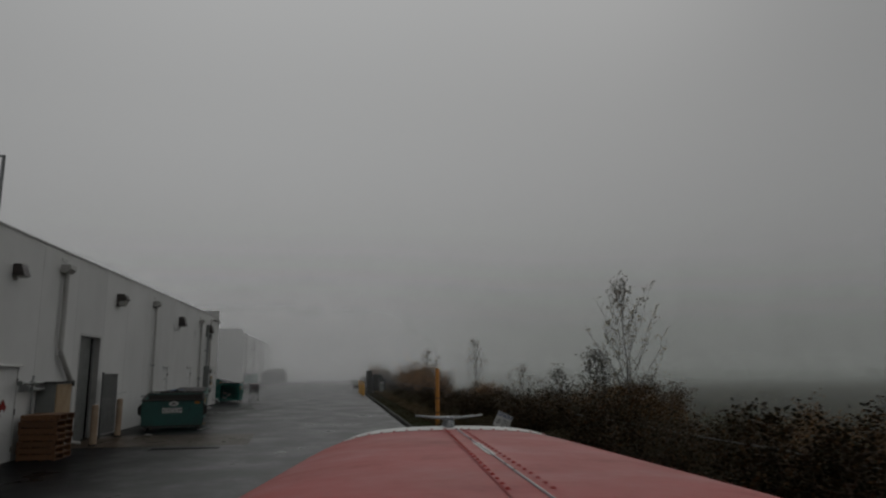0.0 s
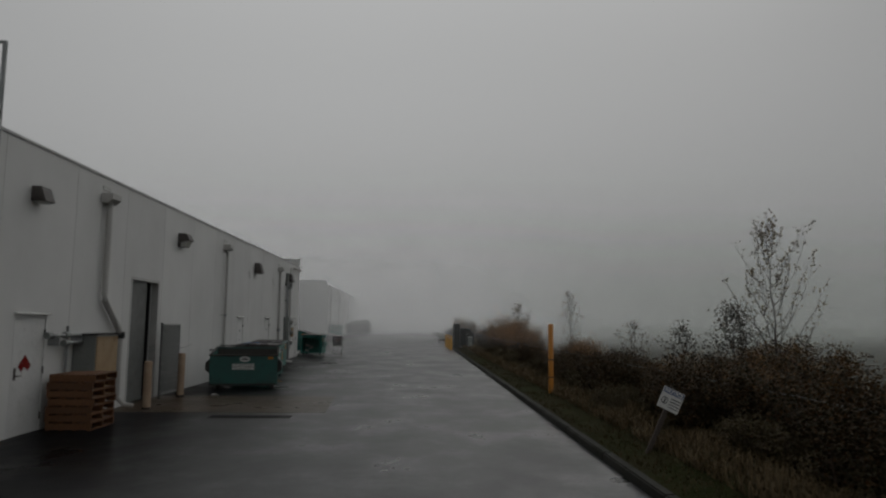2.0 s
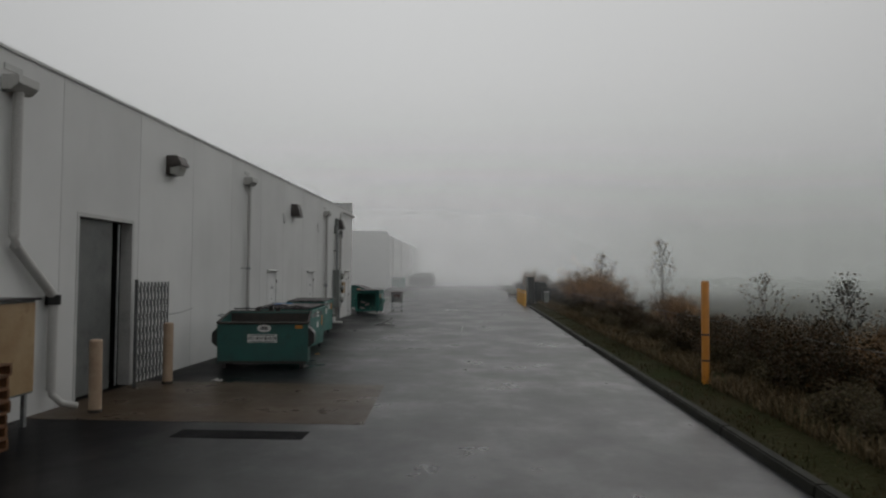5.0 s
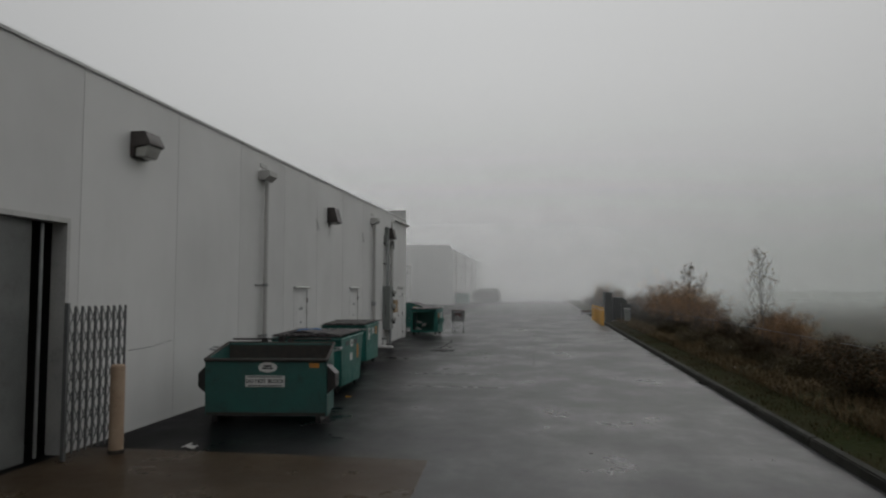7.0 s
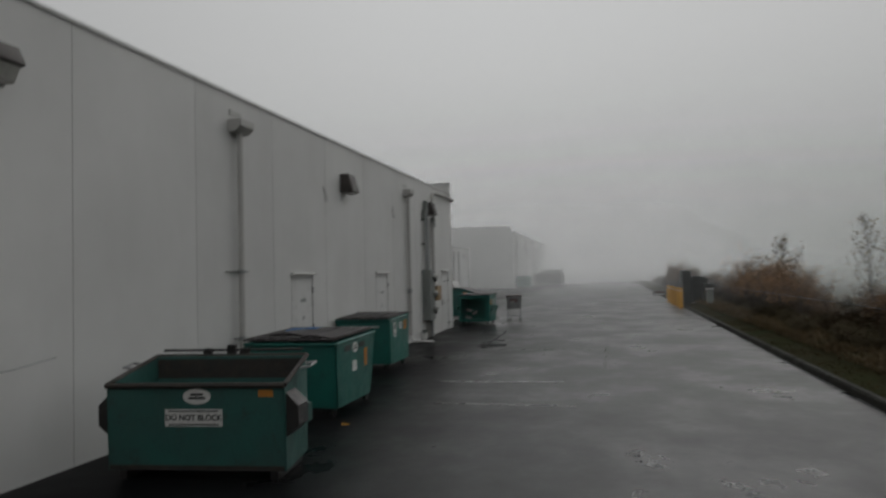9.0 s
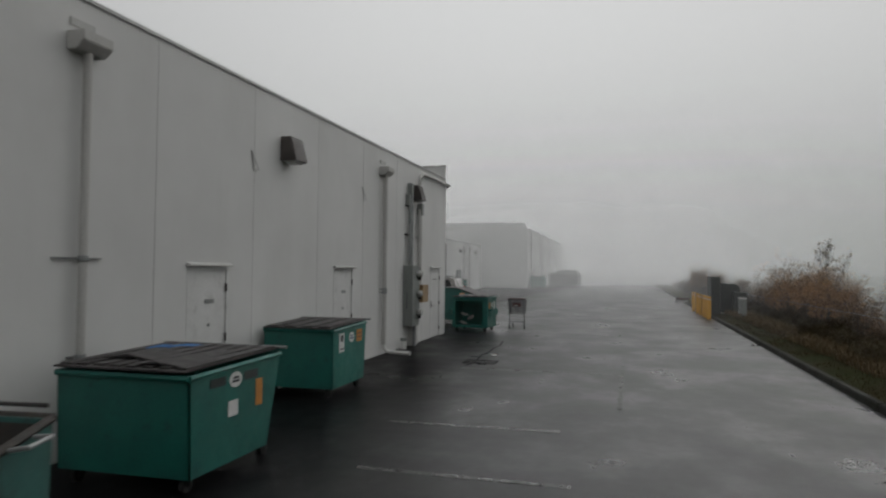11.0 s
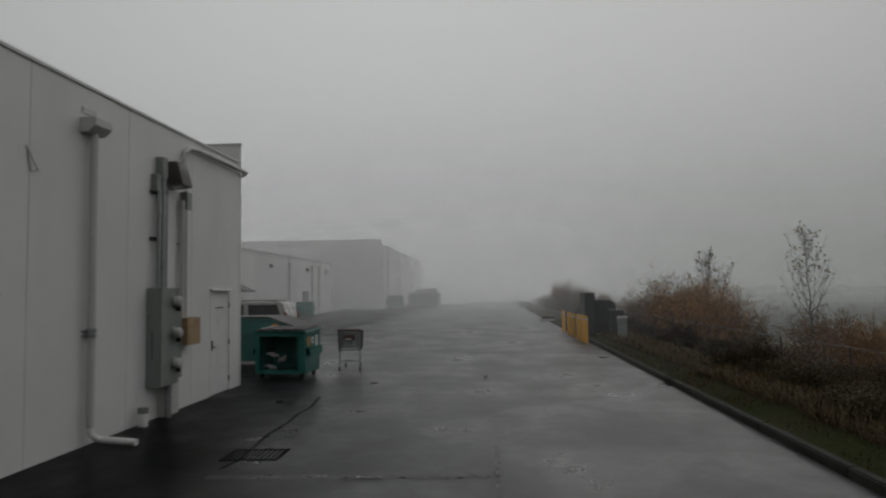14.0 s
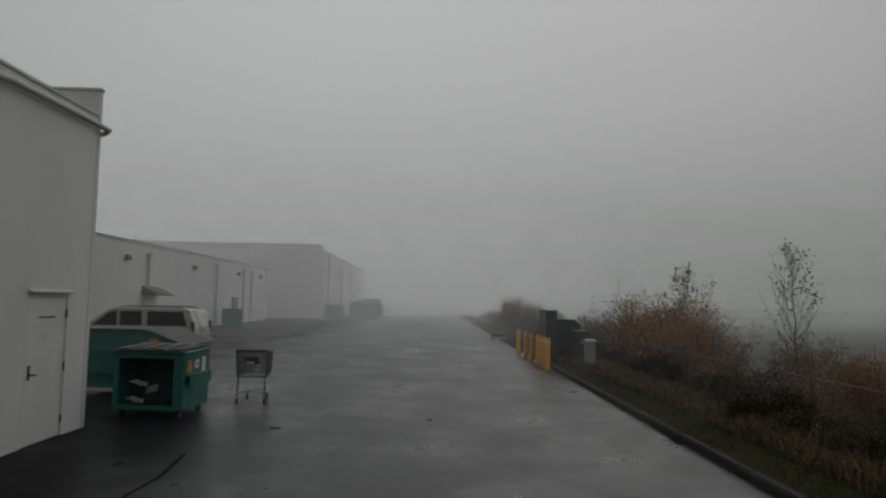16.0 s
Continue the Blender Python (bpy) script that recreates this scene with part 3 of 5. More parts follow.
# ---- things on the wall ----
def wall_lamp(y, z=4.05, open_front=False):
    t = thing("wall_lamp", "bronze wall pack lamp with a pale prismatic lens, unlit" if open_front else "boxy bronze wall pack lamp, shielded and unlit", "wall lamp", pose(WX, y, z), "wall lamps")
    if open_front:
        part("housing", Shape().prism([(0, -0.16), (0, 0.21), (0.22, 0.21), (0.30, 0.05), (0.30, 0.02), (0.06, -0.02), (0.06, -0.16)], -0.20, 0.20, "y"), M_BRONZE, t, bevel=0.008)
        part("lens", Shape().prism([(0.065, -0.15), (0.065, -0.022), (0.275, 0.012), (0.20, -0.15)], -0.17, 0.17, "y"), M_LENS, t, "pale prismatic glass lens", 0.01)
    else:
        part("housing", Shape().prism([(0, -0.20), (0, 0.21), (0.20, 0.21), (0.30, -0.16), (0.30, -0.20)], -0.21, 0.21, "y"), M_BRONZE, t, bevel=0.01)
        part("lens", Shape().prism([(0.03, -0.23), (0.03, -0.202), (0.26, -0.202), (0.24, -0.23)], -0.17, 0.17, "y"), M_LENS, t, "frosted glass lens", 0.008)
    return t


for y in (36.28, 12.0, 4.0, -4.0):
    wall_lamp(y)
wall_lamp(43.62, 4.14)
wall_lamp(27.2, 4.05, True)
wall_lamp(19.98, 3.98).scale = (0.8, 0.75, 0.62)


def downpipe(y, kind):
    t = thing("downpipe", "grey painted downpipe with a scupper box at its head", "downpipe", pose(WX, y, 0), "downpipes")
    part("scupper_box", Shape().prism([(0.0, 4.28), (0.0, 4.48), (0.23, 4.48), (0.23, 4.37), (0.13, 4.28)], -0.21, 0.21, "y"), M_PIPE, t, bevel=0.008)
    part("overflow", Shape().box(0.0, -0.17, 4.56, 0.02, 0.17, 4.64), M_TRIM, t)
    bottom = {"bent": 2.35, "short": 0.1, "long": 0.25}[kind]
    if kind == "bent":
        part("pipe", Shape().tube([(0.09, 0, 4.32), (0.09, 0, 2.4)], 0.062, 14), M_PIPE, t)
        part("offset", Shape().tube([(0.09, 0, 2.46), (0.09, 0.02, 2.30), (0.11, 0.80, 1.64), (0.11, 0.84, 1.50)], 0.066, 14), M_PIPE, t)
        part("lower_pipe", Shape().tube([(0.10, 0.84, 1.56), (0.10, 0.84, 0.30)], 0.065, 14), M_PIPE, t)
        part("coupling", Shape().tube([(0.10, 0.84, 1.50), (0.10, 0.84, 1.64)], 0.10, 14), M_IRON, t, "black rubber coupling")
        part("outlet", Shape().tube([(0.10, 0.84, 0.42), (0.11, 0.85, 0.24), (0.22, 0.92, 0.10), (0.40, 1.00, 0.06)], 0.048, 14), M_PIPE, t, "dull plastic outlet elbow")
    else:
        r = 0.045 if kind == "short" else 0.054
        part("pipe", Shape().tube([(0.09, 0, 4.32), (0.09, 0, bottom)], r, 14), M_PIPE, t)
        for z in (2.09, 1.05) if kind == "short" else (1.55, 1.48):
            arm = 0.33 if z > 2 else 0.1
            part("strap", Shape().box(0.0, -arm, z, 0.03, arm, z + 0.02).tube([(0.09, 0, z - 0.02), (0.09, 0, z + 0.04)], r + 0.012, 14), M_GALV, t)
    if kind == "long":
        part("outlet", Shape().tube([(0.09, 0, 0.42), (0.09, 0.02, 0.16), (0.13, 0.10, 0.08), (0.24, 0.10, 0.065), (0.76, -0.03, 0.06)], 0.045, 14), M_PVC, t, "white plastic outlet pipe on the ground")
    return t


downpipe(22.57, "bent")
downpipe(31.69, "short")
downpipe(41.09, "long")

t = thing("standpipe", "short capped white pipe stub at the foot of the wall", "pipe", pose(WX + 0.14, 42.45, 0))
part("stub", Shape().tube([(0, 0, -0.02), (0, 0, 0.20)], 0.07, 14), M_PVC, t)
part("cap", Shape().tube([(0, 0, 0.20), (0, 0, 0.29)], 0.085, 14), M_GREY, t, "grey cap", 0.01)

ladder = thing("roof_ladder", "grey galvanised roof ladder with tall walk-through rails", "ladder", pose(WX, 18.22, 0))
for y in (-0.24, 0.24):
    part("rail", Shape().box(0.18, y - 0.025, 0.9, 0.24, y + 0.025, 6.05), M_GALV, ladder, bevel=0.006)
    part("return_rail", Shape().tube([(0.21, y, 6.03), (-0.55, y, 6.03), (-0.55, y, 4.9)], 0.028), M_GALV, ladder)
    for z in (1.4, 3.2, 4.7):
        part("bracket", Shape().box(0.0, y - 0.02, z, 0.18, y + 0.02, z + 0.05), M_GALV, ladder)
rung = Shape().tube([(0.21, -0.22, 0), (0.21, 0.22, 0)], 0.016).mesh("rung", M_GALV)
for i in range(13):
    part("rung", rung, M_GALV, ladder).location.z = 1.05 + 0.30 * i
part("step_plate", Shape().box(-0.3, -0.24, 4.98, 0.24, 0.24, 5.03), M_GALV, ladder)

pipes = thing("fire_pipes", "grey horizontal service pipes with valves on wall brackets", "pipework", pose(WX, 20.98, 1.57))
part("upper_pipe", Shape().tube([(0.15, -0.55, 0.04), (0.15, 0.85, 0.04)], 0.032, 12), M_GALV, pipes)
part("lower_pipe", Shape().tube([(0.17, -0.05, -0.10), (0.17, 0.85, -0.10)], 0.032, 12), M_GALV, pipes)
for y in (-0.55, 0.05):
    part("flange", Shape().tube([(0.15, y - 0.10, 0.04), (0.15, y + 0.06, 0.04)], 0.058, 12), M_GREY, pipes)
part("flange", Shape().tube([(0.17, -0.10, -0.10), (0.17, 0.06, -0.10)], 0.058, 12), M_GREY, pipes)
part("riser", Shape().tube([(0.06, 0.25, -1.5), (0.06, 0.25, 0.2)], 0.025), M_GALV, pipes)
for y in (-0.3, 0.5):
    part("bracket", Shape().box(0.0, y, -0.14, 0.2, y + 0.03, 0.0), M_GALV, pipes)

box = thing("wall_cabinet", "rust-stained tan metal cabinet with grey side standing by the wall", "cabinet", pose(WX, 21.93, 0))
part("body", Shape().box(0.0, -0.35, 0.42, 0.42, 0.62, 1.60), M_GREY, box, bevel=0.01)
part("front", Shape().box(0.42, -0.32, 0.45, 0.435, 0.59, 1.57), M_TAN, box, "rust-stained tan front")
part("cap", Shape().box(0.0, -0.4, 1.60, 0.47, 0.67, 1.63), M_IRON, box)
for y in (-0.30, 0.52):
    part("leg", Shape().box(0.05, y, 0.0, 0.10, y + 0.05, 0.42), M_GALV, box)
    part("leg", Shape().box(0.32, y, 0.0, 0.37, y + 0.05, 0.42), M_GALV, box)

# electrical service near the corner
meter = thing("meter_cabinet", "grey electrical meter cabinet with three round meters", "electrical cabinet", pose(WX, 42.78, 0))
part("body", Shape().box(0.0, 0.0, 0.55, 0.26, 0.62, 2.15), M_GREY, meter, bevel=0.008)
part("wing", Shape().box(0.0, 0.622, 0.60, 0.16, 0.98, 1.95), M_GREY, meter, bevel=0.006)
part("slot", Shape().box(0.10, -0.004, 1.0, 0.115, 0.0, 1.45), M_INK, meter)
for z in (0.90, 1.40, 1.92):
    g = part("meter", Shape().tube([(0.26, 0.44, z), (0.30, 0.44, z)], 0.10, 18), M_GREY, meter)
    part("glass", Shape().tube([(0.30, 0.44, z), (0.37, 0.44, z), (0.40, 0.44, z)], [0.085, 0.085, 0.06], 18), M_LENS, g, "round glass meter cover")
    part("lever", Shape().box(0.26, 0.53, z - 0.16, 0.33, 0.57, z - 0.02), M_IRON, meter)
for x, y, r in ((0.10, 0.20, 0.03), (0.10, 0.34, 0.045), (0.10, 0.46, 0.03)):
    part("conduit", Shape().tube([(x, y, 2.14), (x, y, 2.5), (x, y + 0.02, 3.8 if r < 0.04 else 4.10)], r, 10), M_GALV, meter)
part("conduit_box", Shape().box(0.0, 0.12, 3.76, 0.11, 0.27, 4.05), M_GREY, meter, bevel=0.006)
part("conduit_box", Shape().box(0.0, 0.27, 4.02, 0.13, 0.46, 4.36), M_GREY, meter, bevel=0.006)
for z in (2.95, 3.72):
    part("strut", Shape().box(0.0, 0.08, z, 0.05, 0.60, z + 0.045), M_IRON, meter)
part("raceway", Shape().box(0.0, 0.42, 0.0, 0.13, 0.94, 0.60), M_PIPE, meter, "pale grey metal raceway to the ground", 0.008)
for x, y, r in ((0.19, 0.42, 0.05),):
    part("ground_conduit", Shape().tube([(x, y, 0.0), (x, y, 0.60)], r, 12), M_GALV, meter)

tan = thing("junction_box", "tan metal junction box fed by two conduits", "electrical box", pose(WX, 43.85, 1.38))
part("body", Shape().box(0.0, -0.05, -0.24, 0.24, 0.5, 0.24), M_TAN, tan, bevel=0.008)
for y, zt in ((0.07, 2.35), (0.20, 2.55)):
    part("conduit", Shape().tube([(0.08, y, 0.24), (0.08, y, zt)], 0.038, 10), M_PIPE, tan)
part("conduit_box", Shape().box(0.0, 0.13, 2.20, 0.14, 0.32, 2.52), M_GREY, tan, bevel=0.006)
for z in (0.3, 1.55):
    part("strap", Shape().box(0.0, 0.0, z, 0.04, 0.30, z + 0.03), M_GALV, tan)
s = Shape()
s.tube([(WX + 0.08, 43.95, 4.15), (WX + 0.08, 43.95, 4.45), (WX + 0.08, 44.02, 4.63), (WX + 0.08, 44.2, 4.74), (WX + 0.08, 44.55, 4.77), (WX + 0.08, 45.6, 4.79), (WX + 0.08, 46.9, 4.80), (WX + 0.10, 47.16, 4.79), (WX + 0.02, 47.24, 4.76), (WX - 0.12, 47.24, 4.72)], 0.045, 10)
single("roofline_conduit", s, M_PIPE, "grey conduit curving along under the roofline and round the corner", "conduit")

for y in (39.86, 35.2):
    single("sealant_strip", Shape().tube([(WX + 0.004, y - 0.06, 3.86), (WX + 0.02, y + 0.16, 3.58), (WX + 0.015, y + 0.02, 3.56), (WX + 0.004, y - 0.04, 3.80)], 0.007, 5), M_SEAM, "loose strip of grey joint sealant peeling off the wall", "sealant", group="peeling sealant")
single("wall_rod", Shape().tube([(WX, 27.1, 1.14), (WX + 0.22, 27.3, 1.18), (WX + 0.25, 27.8, 1.24)], 0.006, 6), M_GALV, "thin bent steel rod sticking out of the wall", "rod")
# ---- scissor gate, guard posts, pallets ----
gate = thing("scissor_gate", "folding galvanised scissor gate, half drawn beside the loading door", "gate", pose(WX + 0.22, 25.52, 0, 0, 0, 0))
gl = 0.95
slat = Shape().box(-0.010, -0.012, 0.06, 0.010, 0.012, 1.80).mesh("upright", M_SCISSOR, 0.0)
for i in range(10):
    part("upright", slat, M_SCISSOR, gate).location = (0.02 + 0.012 * i, gl * i / 9, 0.0)
step = gl / 9
for i in range(9):
    for k in range(7):
        z0 = 0.14 + 0.235 * k
        for up in (0, 1):
            a, b = (z0, z0 + 0.235) if up else (z0 + 0.235, z0)
            part("brace", Shape().tube([(0.034 + 0.012 * i, step * i, a), (0.034 + 0.012 * i, step * (i + 1), b)], 0.0075, 4), M_SCISSOR, gate)
part("end_post", Shape().box(0.0, -0.05, 0.0, 0.05, -0.018, 1.84), M_SCISSOR, gate)
part("caster", Shape().tube([(0.12, gl - 0.02, 0.04), (0.12, gl + 0.02, 0.04)], 0.04, 12), M_BLACK, gate)


def guard_post(x, y, h, r, lean):
    t = thing("guard_post", "scuffed cream steel guard post with a rusty foot", "bollard", pose(x, y, 0, lean, 0, 0), "guard posts")
    part("post", Shape().tube([(0, 0, -0.05), (0, 0, h - 0.02), (0, 0, h)], [r, r, r * 0.8], 18), M_POST, t)
    part("foot", Shape().tube([(0, 0, 0.0), (0, 0, 0.05)], r * 1.12, 18), M_RUST, t)


guard_post(-7.99, 25.95, 1.08, 0.085, 0)
guard_post(-7.86, 23.42, 1.02, 0.085, 1.0)


def pallet(at, number):
    t = thing("pallet", "weathered brown timber pallet in a stack beside the wall", "pallet", at, "stacked pallets")
    board = Shape().box(-0.46, -0.034, 0, 0.46, 0.034, 0.018)
    me = board.mesh("top_board", M_WOOD, 0.003)
    for i in range(9):
        part("top_board", me, M_WOOD, t).location = (0, -0.348 + 0.087 * i, 0.117)
    for i in range(4):
        part("bottom_board", me, M_WOOD, t).location = (0, -0.348 + 0.232 * i, 0.0)
    st = Shape().box(-0.02, -0.385, 0.018, 0.02, 0.385, 0.117).mesh("stringer", M_WOOD, 0.003)
    for x in (-0.44, 0.0, 0.44):
        part("stringer", st, M_WOOD, t).location = (x, 0, 0)
    return t


base_pallet = pallet(pose(-8.06, 20.93, 0.0, 0, 0, 90), 0)
rnd = random.Random(4)
for i in range(1, 7):
    copy_thing(base_pallet, pose(-8.06 + rnd.uniform(-0.014, 0.014), 20.93 + rnd.uniform(-0.014, 0.014), 0.1355 * i, 0, 0, 90 + rnd.uniform(-0.9, 0.9)))


# ---- dumpsters ----
def front_load_bin(at, w, d, h_front, h_back, paint, label, open_top=False, casters=True, hollow=False, narrow=0.0, taper=0.03, pockets=True):
    """Steel bin: width along x, depth along y, front at y = 0, sloped top, side pockets and skids or casters."""
    t = thing("dumpster", label, "dumpster", at, "dumpsters")
    z0, th = 0.10 if open_top else 0.15, 0.025
    side = [(0.03, z0), (d - taper, z0), (d, h_back), (0.0, h_front)]
    if hollow:
        for a, b in ((-w / 2, -w / 2 + 0.10), (w / 2 - 0.17, w / 2)):
            part("front_post", Shape().box(a, 0, z0, b, th, h_front), paint, t, bevel=0.004)
        for a in (z0, h_front - 0.10):
            part("front_rail", Shape().box(-w / 2 + 0.10, 0, a, w / 2 - 0.17, th, a + 0.08), paint, t, bevel=0.004)
    else:
        front = Shape().add([(-w / 2, 0.03, z0), (w / 2, 0.03, z0), (w / 2, 0.0, h_front), (-w / 2, 0.0, h_front), (-w / 2, 0.03 + th, z0), (w / 2, 0.03 + th, z0), (w / 2, th, h_front), (-w / 2, th, h_front)],
                 [(0, 1, 2, 3), (7, 6, 5, 4), (0, 4, 5, 1), (1, 5, 6, 2), (2, 6, 7, 3), (3, 7, 4, 0)])
    if not hollow:
        part("front_panel", front, paint, t, bevel=0.004)
    for sx in (-1, 1):
        plate = [(sx * (w / 2 - narrow * y / d - k), y, z) for k in (0, th) for y, z in side]
        part("side_panel", Shape().add(plate, [(0, 1, 2, 3), (7, 6, 5, 4), (0, 4, 5, 1), (1, 5, 6, 2), (2, 6, 7, 3), (3, 7, 4, 0)]), paint, t, bevel=0.004)
    part("back_panel", Shape().prism([(d - th - 0.02 - taper, z0), (d - 0.02 - taper, z0), (d - 0.02, h_back), (d - th - 0.02, h_back)], -w / 2 + th + narrow, w / 2 - th - narrow, "x"), paint, t, bevel=0.004)
    part("floor_panel", Shape().box(-w / 2 + th + narrow, 0.06, z0, w / 2 - th - narrow, d - 0.05 - taper, z0 + th), paint, t, bevel=0.004)
    rim = M_RUST if open_top else paint
    part("rim", Shape().tube([(-w / 2, -0.01, h_front), (w / 2, -0.01, h_front)], 0.03, 6).tube([(-w / 2, 0, h_front), (-w / 2 + narrow, d, h_back)], 0.026, 6).tube([(w / 2, 0, h_front), (w / 2 - narrow, d, h_back)], 0.026, 6).tube([(-w / 2 + narrow, d, h_back), (w / 2 - narrow, d, h_back)], 0.026, 6), rim, t, "bent rim")
    for sx in (-1, 1):
        a, b = (w / 2 - narrow, w / 2 - narrow + 0.09) if sx > 0 else (-w / 2 + narrow - 0.09, -w / 2 + narrow)
        pz = z0 + 0.42 * (h_front - z0)
        if pockets:
            part("fork_pocket", Shape().box(a, 0.10, pz, b, d - 0.12, pz + 0.02).box(a, 0.10, pz + 0.17, b, d - 0.12, pz + 0.19).box(b - 0.012 if sx > 0 else a, 0.10, pz, b if sx > 0 else a + 0.012, d - 0.12, pz + 0.19), paint, t, bevel=0.004)
        if open_top:
            hx = sx * (w / 2 + 0.05)
            part("lift_handle", Shape().prism([(sx * (w / 2 - 0.01), 0.42), (sx * (w / 2 + 0.12), 0.53), (sx * (w / 2 + 0.12), 0.73), (sx * (w / 2 - 0.01), 0.86)], 0.05, 0.34, "y"), M_IRON, t, "dark scraped lifting bracket")
            part("hinge_loop", Shape().tube([(sx * w / 2, d * 0.55, h_back - 0.09), (sx * (w / 2 + 0.11), d * 0.55, h_back - 0.07), (sx * (w / 2 + 0.11), d * 0.75, h_back - 0.05), (sx * w / 2, d * 0.75, h_back - 0.06)], 0.014, 8), M_GALV, t)
    if casters:
        for x in (-w / 2 + 0.12, w / 2 - 0.12):
            for y in (0.15, d - 0.15):
                c = part("caster", Shape().tube([(x - 0.025, y, 0.075), (x + 0.025, y, 0.075)], 0.075, 14), M_BLACK, t, bevel=0.006)
                part("fork", Shape().box(x - 0.045, y - 0.02, 0.06, x - 0.03, y + 0.02, 0.18).box(x + 0.03, y - 0.02, 0.06, x + 0.045, y + 0.02, 0.18), M_IRON, c)
    else:
        for x in (-w / 2 + 0.10, w / 2 - 0.18):
            part("skid", Shape().box(x, 0.06, 0.0, x + 0.08, d - 0.06, 0.15), M_IRON, t, bevel=0.006)
    return t


def lids(t, w, d, h_front, h_back, count=2):
    """Plastic lids lying on a bin, each with ribs and a lip."""
    lw, tilt = w / count, math.atan2(h_back - h_front, d)
    for i in range(count):
        x0 = -w / 2 + lw * i
        m = Matrix.Translation((0, 0, h_front + 0.035)) @ Matrix.Rotation(tilt, 4, "X")
        s = Shape().box(x0 + 0.008, -0.06, 0, x0 + lw - 0.008, d + 0.02, 0.018, m)
        lid = part("lid", s, M_LID, t, "black plastic lid, wet", 0.005)
        for k in range(4):
            x = x0 + lw * (k + 0.5) / 4
            part("rib", Shape().box(x - lw / 11, 0.0, 0.018, x + lw / 11, d - 0.05, 0.036, m), M_LID, lid, bevel=0.008)
    part("lid_rod", Shape().tube([(-w / 2 - 0.08, d, h_back + 0.05), (w / 2 + 0.08, d, h_back + 0.05)], 0.016), M_GALV, t)


def sticker(t, name, x, z, w, h, face, material, label, at=0.0):
    """A flat label on the front (y = at) or on the right side (x = at)."""
    if face == "front":
        s = Shape().box(x - w / 2, at - 0.004, z - h / 2, x + w / 2, at, z + h / 2)
    else:
        s = Shape().box(at, x - w / 2, z - h / 2, at + 0.004, x + w / 2, z + h / 2)
    return part(name, s, material, t, label)


def oval(t, x, z, rx, rz, face, at, label, ink=M_INK):
    pts = [(x + rx * math.cos(a), z + rz * math.sin(a)) for a in (math.tau * i / 24 for i in range(24))]
    s = Shape().prism(pts, at - 0.004 if face == "front" else at, at if face == "front" else at + 0.004, "y" if face == "front" else "x")
    o = part("badge", s, M_WHITE, t, label)
    a = at - 0.0065 if face == "front" else at + 0.0065
    for dz, k in ((0.25, 0.9), (-0.2, 1.2)):
        if face == "front":
            q = Shape().box(x - rx * 0.5 * k, a, z + rz * dz - rz * 0.16, x + rx * 0.5 * k, a + 0.002, z + rz * dz + rz * 0.16)
        else:
            q = Shape().box(a - 0.002, x - rx * 0.5 * k, z + rz * dz - rz * 0.16, a, x + rx * 0.5 * k, z + rz * dz + rz * 0.16)
        part("print", q, ink, o)


# the open one
W1, D1 = 1.86, 0.86
open_bin = front_load_bin(pose(-6.95, 28.03, 0, 0, 0, 6.0), W1, D1, 0.94, 1.13, M_GREEN_OLD, "scratched dark green steel dumpster, open on top, on asphalt", True, False, narrow=0.06)
part("inside_dirt", Shape().box(-W1 / 2 + 0.10, 0.06, 0.20, W1 / 2 - 0.10, D1 - 0.06, 0.24), M_RUST, open_bin)
# dark face over the inside of the back panel
part("dark_lining", Shape().box(-W1 / 2 + 0.09, D1 - 0.052, 0.2, W1 / 2 - 0.09, D1 - 0.047, 1.10), M_RUST, open_bin, "dark inside face with rust stains")
part("lid_rod", Shape().tube([(-W1 / 2 + 0.12, D1 + 0.03, 1.19), (W1 / 2 - 0.12, D1 + 0.03, 1.19)], 0.014), M_IRON, open_bin)
for x in (-0.28, 0.0, 0.15):
    part("hinge_block", Shape().box(x - 0.05, D1 - 0.01, 1.12, x + 0.05, D1 + 0.05, 1.21 if x else 1.25), M_IRON, open_bin, bevel=0.008)
oval(open_bin, 0.03, 0.83, 0.145, 0.078, "front", 0.0035, "white oval badge with faded print")
dnb = sticker(open_bin, "notice", -0.01, 0.62, 0.60, 0.17, "front", M_WHITE, "white warning label", 0.012)
lettering("words", "DO NOT BLOCK", 0.078, M_INK, dnb, pose(-0.01, 0.0055, 0.62, 90, 0, 0))
for z in (0.685, 0.553):
    part("small_print", Shape().box(-0.27, 0.0045, z - 0.007, 0.25, 0.0075, z + 0.007), M_INK, dnb)
# dark strip along the lower edge of the front panel
part("dark_foot_strip", Shape().box(-W1 / 2 + 0.02, 0.022, 0.105, W1 / 2 - 0.02, 0.028, 0.15), M_RUST, open_bin, "dark lower edge")
sticker(open_bin, "label", 0.74, 0.86, 0.15, 0.07, "front", M_ORANGE, "faded orange label", 0.003)

# the closed ones along the wall
W2, D2 = 1.40, 1.62
b2 = front_load_bin(pose(-7.33, 30.9, 0, 0, 0, 0.0), W2, D2, 1.04, 1.08, M_GREEN, "green steel dumpster with buckled black lids and a blue bag", casters=True, taper=0.26, pockets=False)
lids(b2, W2, D2, 1.06, 1.10)
sticker(b2, "label", 0.70, 0.66, 0.17, 0.15, "side", M_WHITE, "small white label", W2 / 2)
oval(b2, 0.74, 0.93, 0.11, 0.075, "side", W2 / 2, "white oval badge with faded print")
sticker(b2, "label", 1.18, 0.74, 0.13, 0.27, "side", M_ORANGE, "orange label", W2 / 2)
